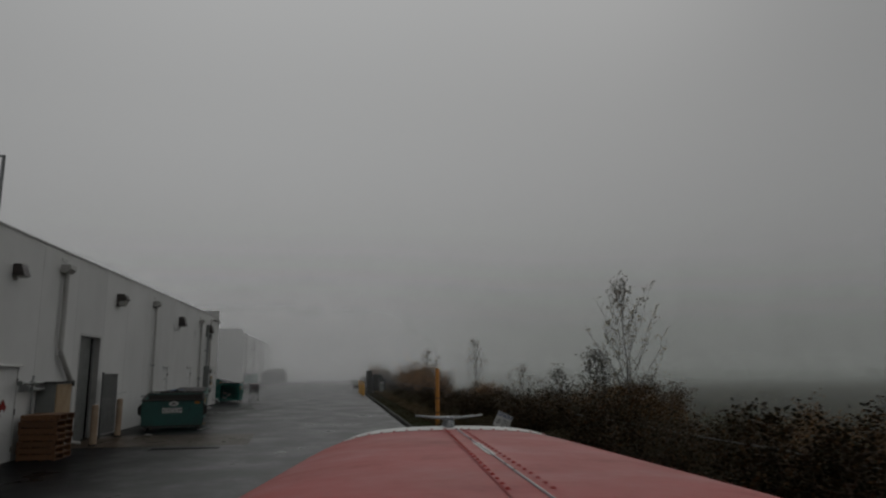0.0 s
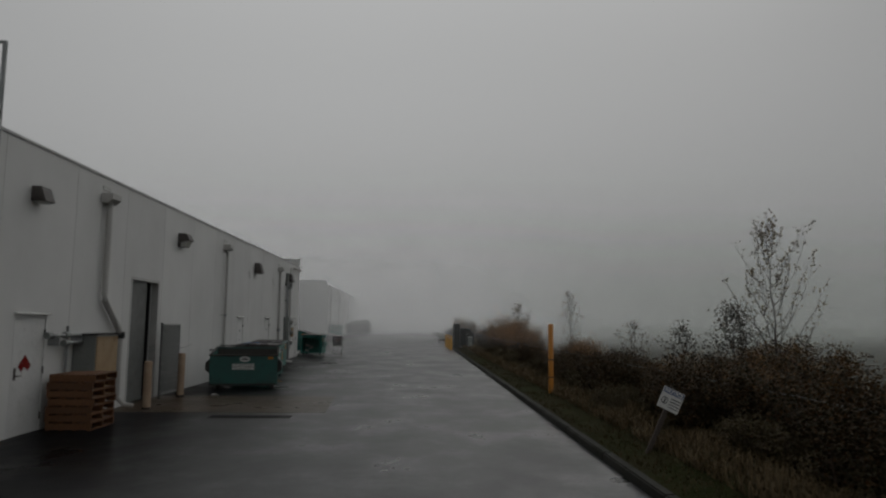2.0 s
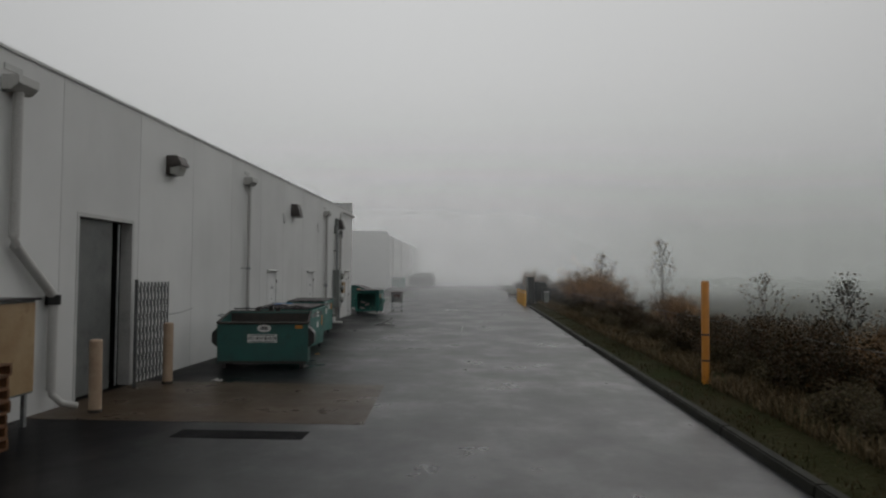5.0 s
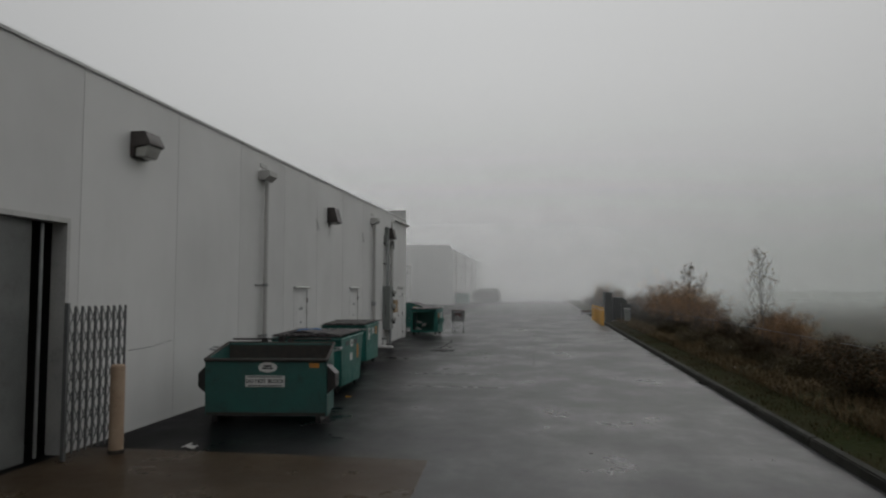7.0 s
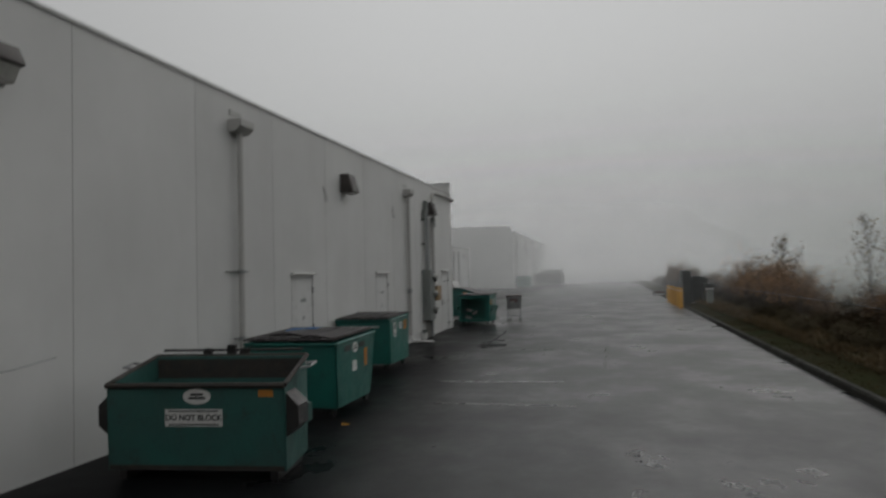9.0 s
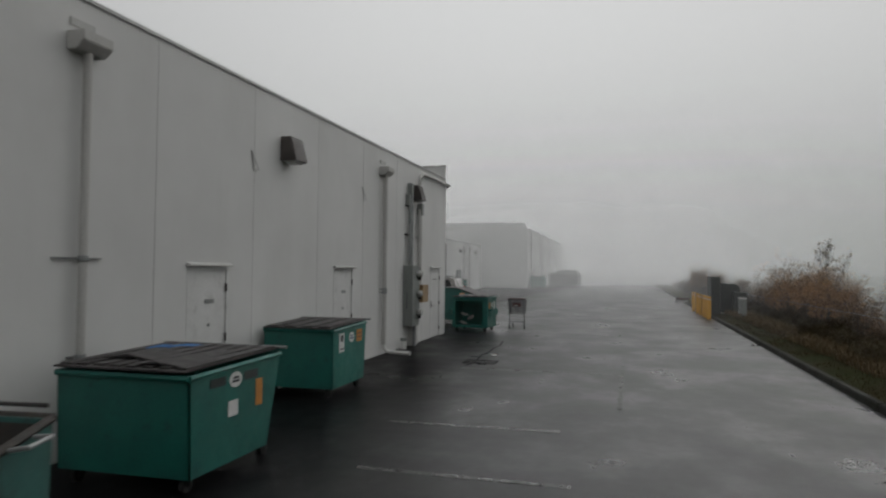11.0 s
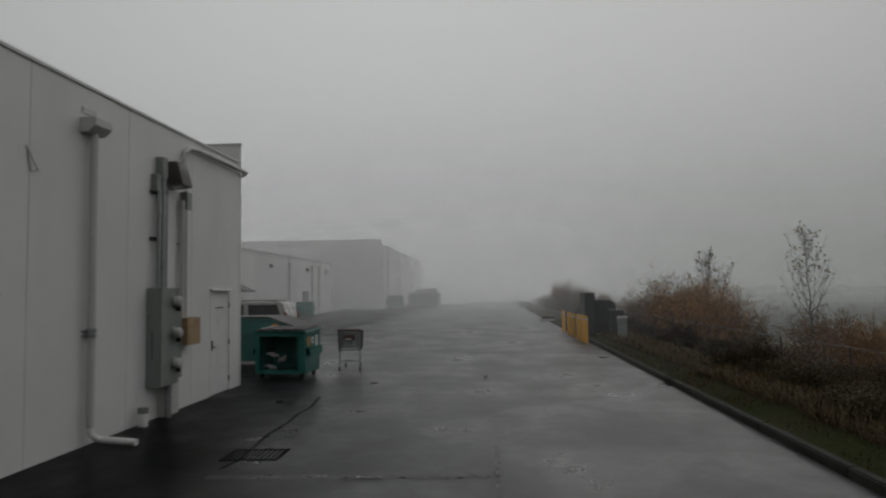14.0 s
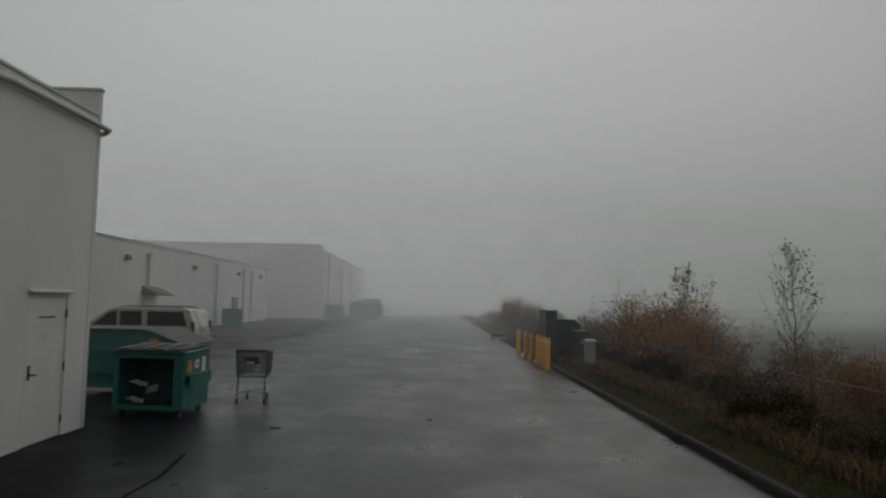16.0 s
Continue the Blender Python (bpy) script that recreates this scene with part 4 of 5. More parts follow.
for y in (0.44, 1.02):
    part("worn_patch", Shape().box(W2 / 2, y - 0.13, 0.90, W2 / 2 + 0.003, y + 0.13, 0.985), M_UTIL, b2, "dark worn patch where a label was")
part("lid_fold", Shape().prism([(-0.60, 1.12), (-0.20, 1.19), (0.10, 1.14), (0.14, 1.11), (0.10, 1.12), (-0.20, 1.165), (-0.58, 1.11)], 0.30, 0.85, "y"), M_LID, b2, "buckled black lid edge", 0.008)
part("lid_fold", Shape().prism([(0.02, 1.12), (0.30, 1.17), (0.62, 1.13), (0.62, 1.11), (0.30, 1.15)], 0.05, 1.1, "y"), M_LID, b2, "buckled black lid edge", 0.008)
W3, D3 = 1.18, 1.45
b3 = front_load_bin(pose(-7.93, 35.5, 0, 0, 0, 0.5), W3, D3, 1.05, 1.10, M_GREEN, "bright green steel dumpster with closed black lids by the wall", casters=True, taper=0.10, pockets=False)
lids(b3, W3, D3, 1.05, 1.10, 1)
lab = sticker(b3, "label", 0.36, 0.84, 0.20, 0.30, "side", M_WHITE, "white label with dark pictogram", W3 / 2)
part("print", Shape().box(W3 / 2 + 0.004, 0.32, 0.86, W3 / 2 + 0.006, 0.42, 0.96).box(W3 / 2 + 0.004, 0.29, 0.73, W3 / 2 + 0.006, 0.43, 0.75), M_INK, lab)
oval(b3, 0.78, 0.90, 0.11, 0.085, "side", W3 / 2, "white oval badge with faded blue print", M_BLUE)
ol = sticker(b3, "label", 1.12, 0.90, 0.24, 0.20, "side", M_ORANGE, "orange label with dark bars", W3 / 2)
part("print", Shape().box(W3 / 2 + 0.004, 1.02, 0.93, W3 / 2 + 0.006, 1.22, 0.945).box(W3 / 2 + 0.004, 1.02, 0.87, W3 / 2 + 0.006, 1.22, 0.885), M_INK, ol)
# beyond the corner
b4 = front_load_bin(pose(-7.93, 47.85, 0, 0, 0, -4.0), 1.22, 1.14, 1.12, 1.15, M_GREEN, "green dumpster with its front opening, paper scraps inside", casters=True, hollow=True)
lids(b4, 1.22, 1.14, 1.12, 1.15, 1)
for k, (x, y, z, rz) in enumerate(((-0.27, 0.22, 0.58, 12), (-0.08, 0.30, 0.46, -20), (-0.30, 0.16, 0.30, 8))):
    scrap = Shape()
    for a, b in ((0.0, 0.03), (0.05, -0.04)):
        scrap.prism([(-0.16 + a, -0.05), (-0.05, 0.02 + b), (0.13, 0.05), (0.17 - a, -0.01), (0.04, -0.03 + b)], a, a + 0.012, "y")
    for n, v in enumerate(scrap.v):
        scrap.v[n] = tuple(pose(x, y, z, 15, 22 * (-1) ** k, rz) @ Vector(v))
    part("paper_scrap", scrap, M_CARD, b4, "crumpled white paper")
sticker(b4, "label", 0.26, 0.88, 0.18, 0.2, "side", M_ORANGE, "orange label", 0.61)
oval(b4, 0.56, 0.9, 0.1, 0.08, "side", 0.61, "white oval badge with faded print")
sticker(b4, "label", 0.86, 0.88, 0.16, 0.26, "side", M_WHITE, "white label", 0.61)
b5 = thing("dumpster", "large green dumpster with ribbed side and sloping lid behind the warehouse", "dumpster", pose(-9.35, 50.1, 0, 0, 0, -3.0) @ Matrix.Diagonal((1, 1, 0.97, 1)), "dumpsters")
profile = [(-1.15, 0.15), (1.05, 0.15), (1.22, 1.13), (0.42, 1.42), (-1.15, 1.42)]
for a in (0.0, 1.47):
    part("side_panel", Shape().prism(profile, a, a + 0.03, "y"), M_GREEN, b5, bevel=0.004)
part("end_panel", Shape().prism([(1.02, 0.15), (1.05, 0.15), (1.22, 1.13), (1.19, 1.13)], 0.03, 1.47, "y"), M_GREEN, b5)
part("end_panel", Shape().box(-1.15, 0.03, 0.15, -1.12, 1.47, 1.42), M_GREEN, b5)
part("floor_panel", Shape().box(-1.12, 0.03, 0.15, 1.02, 1.47, 0.18), M_GREEN, b5)
part("lid", Shape().prism([(0.40, 1.445), (1.27, 1.13), (1.27, 1.15), (0.41, 1.465)], -0.03, 1.53, "y"), M_LID, b5, "sloping black plastic lid, wet", 0.004)
part("lid", Shape().box(-1.17, -0.03, 1.43, 0.39, 1.53, 1.455), M_LID, b5, "black plastic lid, wet", 0.004)
for z in (0.52, 0.95):
    part("rib", Shape().box(-1.14, -0.035, z, 1.04, 0.0, z + 0.05), M_GREEN, b5, bevel=0.008)
# pale strip low on the near side
part("pale_foot_strip", Shape().box(-1.13, -0.035, 0.16, 1.0, -0.002, 0.23), M_CARD, b5, "pale strip along the foot", 0.006)
sticker(b5, "label", 0.62, 1.18, 0.18, 0.15, "front", M_ORANGE, "orange label", -0.001)
for x in (-0.95, 0.85):
    for y in (0.2, 1.3):
        c = part("caster", Shape().tube([(x - 0.025, y, 0.075), (x + 0.025, y, 0.075)], 0.075, 14), M_BLACK, b5, bevel=0.006)
        part("fork", Shape().box(x - 0.045, y - 0.02, 0.06, x - 0.03, y + 0.02, 0.16).box(x + 0.03, y - 0.02, 0.06, x + 0.045, y + 0.02, 0.16), M_IRON, c)
bag = Shape().tube([(-7.95 + 0.09 * i, 31.90 + 0.075 * i, 1.13 + 0.008 * math.sin(7 * i)) for i in range(8)], [0.015, 0.035, 0.05, 0.04, 0.055, 0.05, 0.035, 0.012], 9)
single("plastic_bag", bag, M_TARP, "crumpled blue plastic bag lying on a dumpster lid", "bag")


# ---- shopping cart ----
def shopping_cart(at):
    t = thing("shopping_cart", "grey wire shopping cart with dull red handle on wet asphalt", "shopping cart", at)
    back, front = [(-0.29, 0.0), (0.29, 0.0)], [(-0.20, 0.85), (0.20, 0.85)]
    top = [(-0.30, 0.0, 1.0), (0.30, 0.0, 1.0), (0.27, 0.85, 0.97), (-0.27, 0.85, 0.97), (-0.30, 0.0, 1.0)]
    low = [(-0.28, 0.04, 0.52), (0.28, 0.04, 0.52), (0.25, 0.82, 0.54), (-0.25, 0.82, 0.54), (-0.28, 0.04, 0.52)]
    part("basket_rim", Shape().tube(top, 0.016).tube(low, 0.014), M_WIRE, t)
    s = Shape()
    for a, b, c, d in zip(top, top[1:], low, low[1:]):
        for k in range(13):
            f = k / 12
            s.tube([Vector(a).lerp(b, f), Vector(c).lerp(d, f)], 0.010, 4, False)
        for k in range(1, 5):
            s.tube([Vector(a).lerp(c, k / 5), Vector(b).lerp(d, k / 5)], 0.008, 4, False)
    for k in range(9):
        s.tube([Vector(low[0]).lerp(low[1], k / 8), Vector(low[3]).lerp(low[2], k / 8)], 0.005, 4, False)
    part("wire_mesh", s, M_WIRE, t)
    part("handle", Shape().tube([(-0.29, -0.08, 1.03), (0.29, -0.08, 1.03)], 0.02), M_DULLRED, t, "red plastic handle")
    part("child_seat", Shape().box(-0.15, -0.014, 0.76, 0.14, 0.002, 0.90), M_DULLRED, t, "dark red seat flap", 0.006)
    part("seat_label", Shape().box(-0.11, -0.020, 0.775, 0.05, -0.0142, 0.815), M_CARD, t)
    for x in (-0.25, 0.25):
        part("leg", Shape().tube([(x, 0.03, 0.98), (x, 0.05, 0.50), (x * 1.08, 0.02, 0.16)], 0.018), M_CHROME, t)
        part("lower_rail", Shape().tube([(x * 1.05, 0.02, 0.18), (x * 0.8, 0.80, 0.20)], 0.014), M_CHROME, t)
        for y in (0.03, 0.76):
            xx = x * (1.05 if y < 0.4 else 0.8)
            part("wheel", Shape().tube([(xx - 0.015, y, 0.062), (xx + 0.015, y, 0.062)], 0.062, 14), M_BLACK, t, bevel=0.004)
            part("caster_fork", Shape().box(xx - 0.028, y - 0.015, 0.06, xx - 0.02, y + 0.015, 0.19).box(xx + 0.02, y - 0.015, 0.06, xx + 0.028, y + 0.015, 0.19), M_GALV, t)
    part("lower_shelf", Shape().tube([(-0.26, 0.03, 0.24), (0.26, 0.03, 0.24)], 0.014).tube([(-0.22, 0.5, 0.22), (0.22, 0.5, 0.22)], 0.01), M_CHROME, t)
    return t


shopping_cart(pose(-6.63, 49.62, 0, 0, 0, 4) @ Matrix.Diagonal((1, 1, 1.03, 1)))

# ---- along the kerb ----
def yellow_post(x, y):
    t = thing("yellow_bollard", "yellow painted steel bollard at the road edge", "bollard", pose(x, y, 0), "yellow bollards")
    part("post", Shape().tube([(0, 0, -0.05), (0, 0, 0.97), (0, 0, 1.01)], [0.085, 0.085, 0.06], 18), M_YELLOW, t)
    part("band", Shape().tube([(0, 0, 0.86), (0, 0, 0.90)], 0.0875, 18), M_TRIM, t, "grey reflective band")


for y in (57.8, 58.75, 59.7, 61.2, 62.7, 64.8):
    yellow_post(0.64, y)
single("transformer_post", Shape().box(-0.21, -0.3, -0.1, 0.21, 1.1, 1.75), M_UTIL, "tall dark green utility box on the verge", "utility box", pose(1.23, 60.7, 0.12), bevel=0.02)
cab = thing("utility_cabinet", "dark green utility cabinet with a rounded top on the verge", "utility cabinet", pose(1.95, 61.3, 0.12))
part("body", Shape().prism([(-0.42, -0.1), (0.42, -0.1), (0.42, 1.24), (0.22, 1.42), (-0.36, 1.44), (-0.42, 1.40)], -0.4, 0.4, "y"), M_UTIL, cab, bevel=0.02)
part("door_seam", Shape().box(-0.01, -0.406, 0.1, 0.01, -0.4, 1.3), M_INK, cab)
part("pad", Shape().box(-0.55, -0.5, -0.12, 0.55, 0.5, 0.04), M_CONC, cab, "concrete pad")
low = thing("low_utility_box", "low dark green utility box in front of the cabinet", "utility box", pose(2.2, 59.95, 0.12))
part("body", Shape().box(-0.27, -0.25, -0.1, 0.27, 0.25, 1.0), M_UTIL, low, bevel=0.015)
part("lid", Shape().box(-0.29, -0.27, 1.0, 0.29, 0.27, 1.05), M_UTIL, low, bevel=0.012)
part("lock", Shape().box(-0.05, -0.268, 0.62, 0.01, -0.25, 0.72), M_GALV, low, "small steel lock")
ped = thing("utility_pedestal", "small pale grey utility pedestal on the verge", "utility box", pose(2.02, 57.9, 0.10))
part("body", Shape().box(-0.15, -0.15, -0.1, 0.15, 0.15, 0.82), M_GREY, ped, bevel=0.015)
part("cap", Shape().box(-0.17, -0.17, 0.82, 0.17, 0.17, 0.88), M_TRIM, ped, "pale grey cap", 0.01)
mk = thing("marker_post", "tall orange plastic utility marker post on the verge", "marker post", pose(1.38, 25.95, 0.1))
part("post", Shape().tube([(0, 0, -0.1), (0, 0, 1.76), (0, 0, 1.79)], [0.065, 0.065, 0.05], 14), M_MARKER, mk)
for z in (0.42, 0.86):
    part("band", Shape().tube([(0, 0, z), (0, 0, z + 0.03)], 0.067, 14), M_INK, mk, "dark printed band")
sg = thing("notice_sign", "small white notice sign with blue heading on a leaning post", "sign", pose(1.07, 17.95, 0.04, 0, 25, 0))
part("post", Shape().box(-0.03, -0.02, -0.1, 0.03, 0.02, 0.88), M_BARK, sg)
pl = part("plate", Shape().box(-0.16, -0.03, 0.72, 0.16, -0.022, 1.02), M_WHITE, sg, bevel=0.002)
part("heading", Shape().box(-0.15, -0.034, 0.94, 0.15, -0.030, 1.012), M_BLUE, pl)
lettering("word", "NOTICE", 0.075, M_WHITE, pl, pose(0, -0.036, 0.976, 90, 0, 0))
part("symbol", Shape().tube([(-0.085, -0.033, 0.835), (-0.085, -0.030, 0.835)], 0.052, 20), M_INK, pl)
part("symbol_field", Shape().tube([(-0.085, -0.036, 0.835), (-0.085, -0.033, 0.835)], 0.040, 20), M_WHITE, pl)
part("symbol_bar", Shape().box(-0.095, -0.039, 0.80, -0.075, -0.036, 0.87), M_INK, pl)
for z in (0.76, 0.80, 0.84, 0.88):
    part("small_print", Shape().box(-0.01, -0.033, z, 0.14, -0.030, z + 0.014), M_INK, pl)

fence = thing("rail_fence", "thin grey steel rail on posts along the overgrown bank", "fence")
for i in range(30):
    y = 6 + 3.0 * i
    x = 2.85 + kerb_x(y)
    part("post", Shape().tube([(x, y, land(x, y) - 0.3), (x, y, 0.88)], 0.013, 8), M_BARK, fence)
    x2 = 2.85 + kerb_x(y + 3)
    part("rail", Shape().tube([(x, y, 0.88), ((x + x2) / 2, y + 1.5, 0.865), (x2, y + 3, 0.88)], 0.007, 8), M_WIRE, fence)


# ---- far buildings ----
def small_lamp(parent, x, y, z, face="x"):
    s = Shape().prism([(0, -0.12), (0, 0.17), (0.16, 0.17), (0.27, -0.10)], -0.22, 0.22, "y")
    o = part("wall_lamp", s, M_BRONZE, parent, "bronze wall pack lamp", 0.01)
    o.location = (x, y, z)


store = thing("back_store", "low white concrete store building set back behind the yard", "building")
for i in range(16):
    y1 = 105.5 - 3.6 * i
    part("wall_panel", Shape().box(-19.7, y1 - 3.588, -0.3, -19.5, y1, 5.10), M_WALL, store)
part("end_wall", Shape().box(-45, 47.9, -0.3, -19.7, 48.1, 5.1), M_WALL, store)
part("roof", Shape().box(-45, 48.1, 4.7, -19.7, 105.5, 4.85), M_ROOF, store)
part("coping", Shape().box(-19.75, 47.9, 5.10, -19.44, 105.5, 5.18), M_TRIM, store)
for y in (73.0, 83.6, 94.5, 102.0):
    small_lamp(store, -19.5, y, 4.15)
for y in (75.8, 88.6, 96.2, 98.8):
    d = part("downpipe", Shape().tube([(-19.4, y, 4.5), (-19.4, y, 2.6), (-19.4, y - (0.5 if y < 76 else 0), 1.6), (-19.4, y - (0.5 if y < 76 else 0), 0.1)], 0.07, 10), M_PIPE, store)
    part("scupper_box", Shape().box(-19.5, y - 0.22, 4.4, -19.26, y + 0.22, 4.62), M_PIPE, d, bevel=0.01)
part("canopy", Shape().prism([(-19.5, 2.70), (-19.5, 2.25), (-18.5, 2.16), (-18.5, 2.26)], 75.2, 77.3, "y"), M_BRONZE, store, "dark door canopy")
for y in (96.2, 103.5):
    part("door", Shape().box(-19.5, y, 0.01, -19.47, y + 1.05, 2.1), M_DOOR, store, "white steel door", 0.006)
part("meter_box", Shape().box(-19.5, 93.0, 0.6, -19.25, 94.2, 2.2), M_GREY, store, "grey electrical cabinet", 0.01)

wing = thing("tall_store", "tall white concrete store block fading into the fog", "building")
part("front_wall", Shape().box(-60, 113.0, -0.3, -15.0, 113.25, 7.62), M_WALL, wing)
part("front_wall", Shape().box(-60, 105.52, -0.3, -21.5, 105.7, 7.0), M_WALL, wing)
for i in range(7):
    y0 = 113.25 + 7.2 * i
    part("side_panel", Shape().box(-15.25, y0 + 0.01, -0.3, -15.0, y0 + 7.19, 7.62), M_WALL, wing)
part("parapet", Shape().box(-60, 113.3, 7.5, -15.3, 113.5, 8.4), M_WALL, wing)
part("roof", Shape().box(-60, 113.25, 7.5, -15.25, 163.6, 7.6), M_ROOF, wing)
part("back_wall", Shape().box(-60, 163.65, -0.3, -15.0, 163.9, 7.62), M_WALL, wing)
part("coping", Shape().box(-15.28, 112.96, 7.62, -14.94, 163.7, 7.69), M_TRIM, wing)
for y in (117, 124, 131, 143):
    small_lamp(wing, -15.0, y, 5.6)
for y in (116, 128, 139):
    part("downpipe", Shape().tube([(-14.9, y, 7.3), (-14.9, y, 0.1)], 0.08, 10), M_PIPE, wing)
for y in (126.0, 137.0):
    part("door", Shape().box(-15.0, y, 0.01, -14.97, y + 1.1, 2.15), M_DOOR, wing, "white steel door", 0.006)
b6 = front_load_bin(pose(-13.9, 114.5, 0), 1.9, 1.5, 1.5, 1.35, M_GREEN, "green dumpster beside the far store block", casters=True)
lids(b6, 1.9, 1.5, 1.5, 1.35)
b7 = front_load_bin(pose(-18.0, 88.0, 0, 0, 0, 8), 1.4, 1.2, 1.25, 1.2, M_GREEN, "green dumpster parked along the far store wall", casters=True)
lids(b7, 1.4, 1.2, 1.25, 1.2)
comp = thing("trash_compactor", "dark steel trash compactor standing against the far store", "compactor", pose(-11.3, 124.5, 0) @ Matrix.Diagonal((0.9, 1, 0.72, 1)))
part("container", Shape().box(-2.2, 0, 0.25, 2.2, 6.0, 2.5), M_UTIL, comp, bevel=0.04)
part("hopper", Shape().prism([(-2.0, 2.5), (2.0, 2.5), (2.0, 3.3), (-0.5, 3.3)], 0.3, 2.6, "y"), M_GREY, comp)
for x in (-2.24, -1.1, 0.0, 1.1, 2.16):
    part("rib", Shape().box(x, -0.08, 0.25, x + 0.09, -0.002, 2.4), M_UTIL, comp)
for x in (-1.8, 1.5):
    part("skid", Shape().box(x, 0.1, 0, x + 0.3, 5.9, 0.25), M_RUST, comp)


# ---- parked estate car ----
def big_suv(at):
    """Nose along -x, length along x, near side at y = 0."""
    t = thing("suv", "silver full-size sport utility vehicle with dark tinted rear windows, parked", "car", at)
    L, Wd = 5.3, 1.95
    lower = [(0.02, 0.62), (0.06, 0.42), (0.55, 0.36), (4.95, 0.36), (5.26, 0.46), (5.30, 0.75), (5.27, 1.08), (1.55, 1.10), (1.30, 1.06), (0.25, 0.98), (0.05, 0.86)]
    part("body", Shape().prism(lower, 0.0, Wd, "y"), M_SUV, t, bevel=0.05)
    roof = [(1.45, 1.08), (2.20, 1.70), (2.45, 1.77), (4.9, 1.78), (5.10, 1.70), (5.26, 1.08)]
    part("cabin", Shape().prism(roof, 0.07, Wd - 0.07, "y"), M_SUV, t, bevel=0.035)
    for side, y in ((-1, 0.062), (1, Wd - 0.066)):
        for q in ([(1.72, 1.13), (2.27, 1.60), (2.55, 1.66), (2.55, 1.13)], [(2.66, 1.13), (2.66, 1.66), (3.42, 1.67), (3.42, 1.13)], [(3.62, 1.13), (3.62, 1.67), (4.85, 1.67), (5.02, 1.13)]):
            part("side_window", Shape().prism(q, y, y + 0.004, "y"), M_TINT, t, "dark tinted glass")
    part("windscreen", Shape().add([(1.50, 0.16, 1.13), (1.50, Wd - 0.16, 1.13), (2.14, Wd - 0.22, 1.66), (2.14, 0.22, 1.66)], [(0, 1, 2, 3)]), M_TINT, t)
    part("tail_light", Shape().box(5.16, 0.02, 0.86, 5.29, 0.10, 1.30), M_TAIL, t, "red tail light", 0.015)
    part("tail_light", Shape().box(5.16, Wd - 0.10, 0.86, 5.29, Wd - 0.02, 1.30), M_TAIL, t, "red tail light", 0.015)
    part("headlight", Shape().box(0.03, 0.05, 0.70, 0.14, 0.35, 0.86), M_LENS, t, bevel=0.015)
    part("bumper", Shape().box(5.20, 0.05, 0.42, 5.42, Wd - 0.05, 0.62), M_GREY, t, "grey rear bumper", 0.03)
    part("bumper", Shape().box(-0.08, 0.05, 0.42, 0.12, Wd - 0.05, 0.60), M_GREY, t, "grey front bumper", 0.03)
    part("roof_rail", Shape().tube([(2.6, 0.2, 1.80), (2.8, 0.2, 1.84), (4.6, 0.2, 1.84), (4.8, 0.2, 1.80)], 0.02), M_BLACK, t)
    part("roof_rail", Shape().tube([(2.6, Wd - 0.2, 1.80), (2.8, Wd - 0.2, 1.84), (4.6, Wd - 0.2, 1.84), (4.8, Wd - 0.2, 1.80)], 0.02), M_BLACK, t)
    for x in (0.98, 4.18):
        for y0, y1 in ((-0.02, 0.22), (Wd - 0.22, Wd + 0.02)):
            wheel = part("wheel", Shape().tube([(x, y0 + 0.03, 0.38), (x, y1 - 0.03, 0.38)], 0.21, 18), M_CHROME, t)
            part("tyre", Shape().tube([(x, y0, 0.38), (x, y0 + 0.04, 0.38), (x, y1 - 0.04, 0.38), (x, y1, 0.38)], [0.33, 0.38, 0.38, 0.33], 24), M_BLACK, wheel)
    return t


big_suv(pose(-16.7, 60.3, 0) @ Matrix.Diagonal((1, 1, 0.94, 1)))


# ---- the red truck's nose, standing where the shot begins ----
TR = pose(-1.27, 8.57, 0.03, 0, 0, -5.0)
truck = thing("truck_nose", "faded red riveted truck bonnet with chipped white front edge", "truck", TR)


def bonnet_point(u, v):
    """u across (-1 to 1), v back from the front edge (0 to 1)."""
    half = 0.88 + 0.30 * v
    curl = abs(u) ** 6
    z = 1.445 + 0.035 * v - 0.055 * u * u - 0.20 * curl - 0.03 * max(0, 1 - v / 0.05) ** 2
    shrink = 1 - 0.09 * max(0, 1 - v / 0.14) ** 2
    z += 0.04 * math.exp(-((v / 0.016) ** 2))
    return (u * half * shrink, -3.0 * v - 0.03 * (1 - abs(u) ** 4) * 0 + (-0.16) * abs(u) ** 5 * max(0, 1 - v / 0.25), z)


def bonnet_patch(v0, v1, nv, lift=0.0, u0=-1.0, u1=1.0, nu=40):
    s, w = Shape(), nu + 1
    for j in range(nv + 1):
        for i in range(nu + 1):
            x, y, z = bonnet_point(u0 + (u1 - u0) * i / nu, v0 + (v1 - v0) * j / nv)
            s.v.append((x, y, z + lift))
    s.f = [(j * w + i, j * w + i + 1, (j + 1) * w + i + 1, (j + 1) * w + i) for j in range(nv) for i in range(nu)]
    return s


part("bonnet", bonnet_patch(0.0, 1.0, 90), M_RED, truck)
part("front_edge", bonnet_patch(0.0, 0.05, 12, 0.003), M_CHIP, truck, "chipped white front edge")
part("hinge_strip", bonnet_patch(0.03, 1.0, 30, 0.004, -0.045, 0.045, 4), M_RED, truck)
part("hinge_rod", Shape().tube([Vector(bonnet_point(0.04, v / 20)) + Vector((0, 0, 0.006)) for v in range(1, 21)], 0.004, 8), M_CHROME, truck, "worn silver hinge rod")
part("bare_patch", bonnet_patch(0.34, 0.51, 6, 0.0065, 0.025, 0.055, 3), M_CHIP, truck, "bare metal showing through the paint")
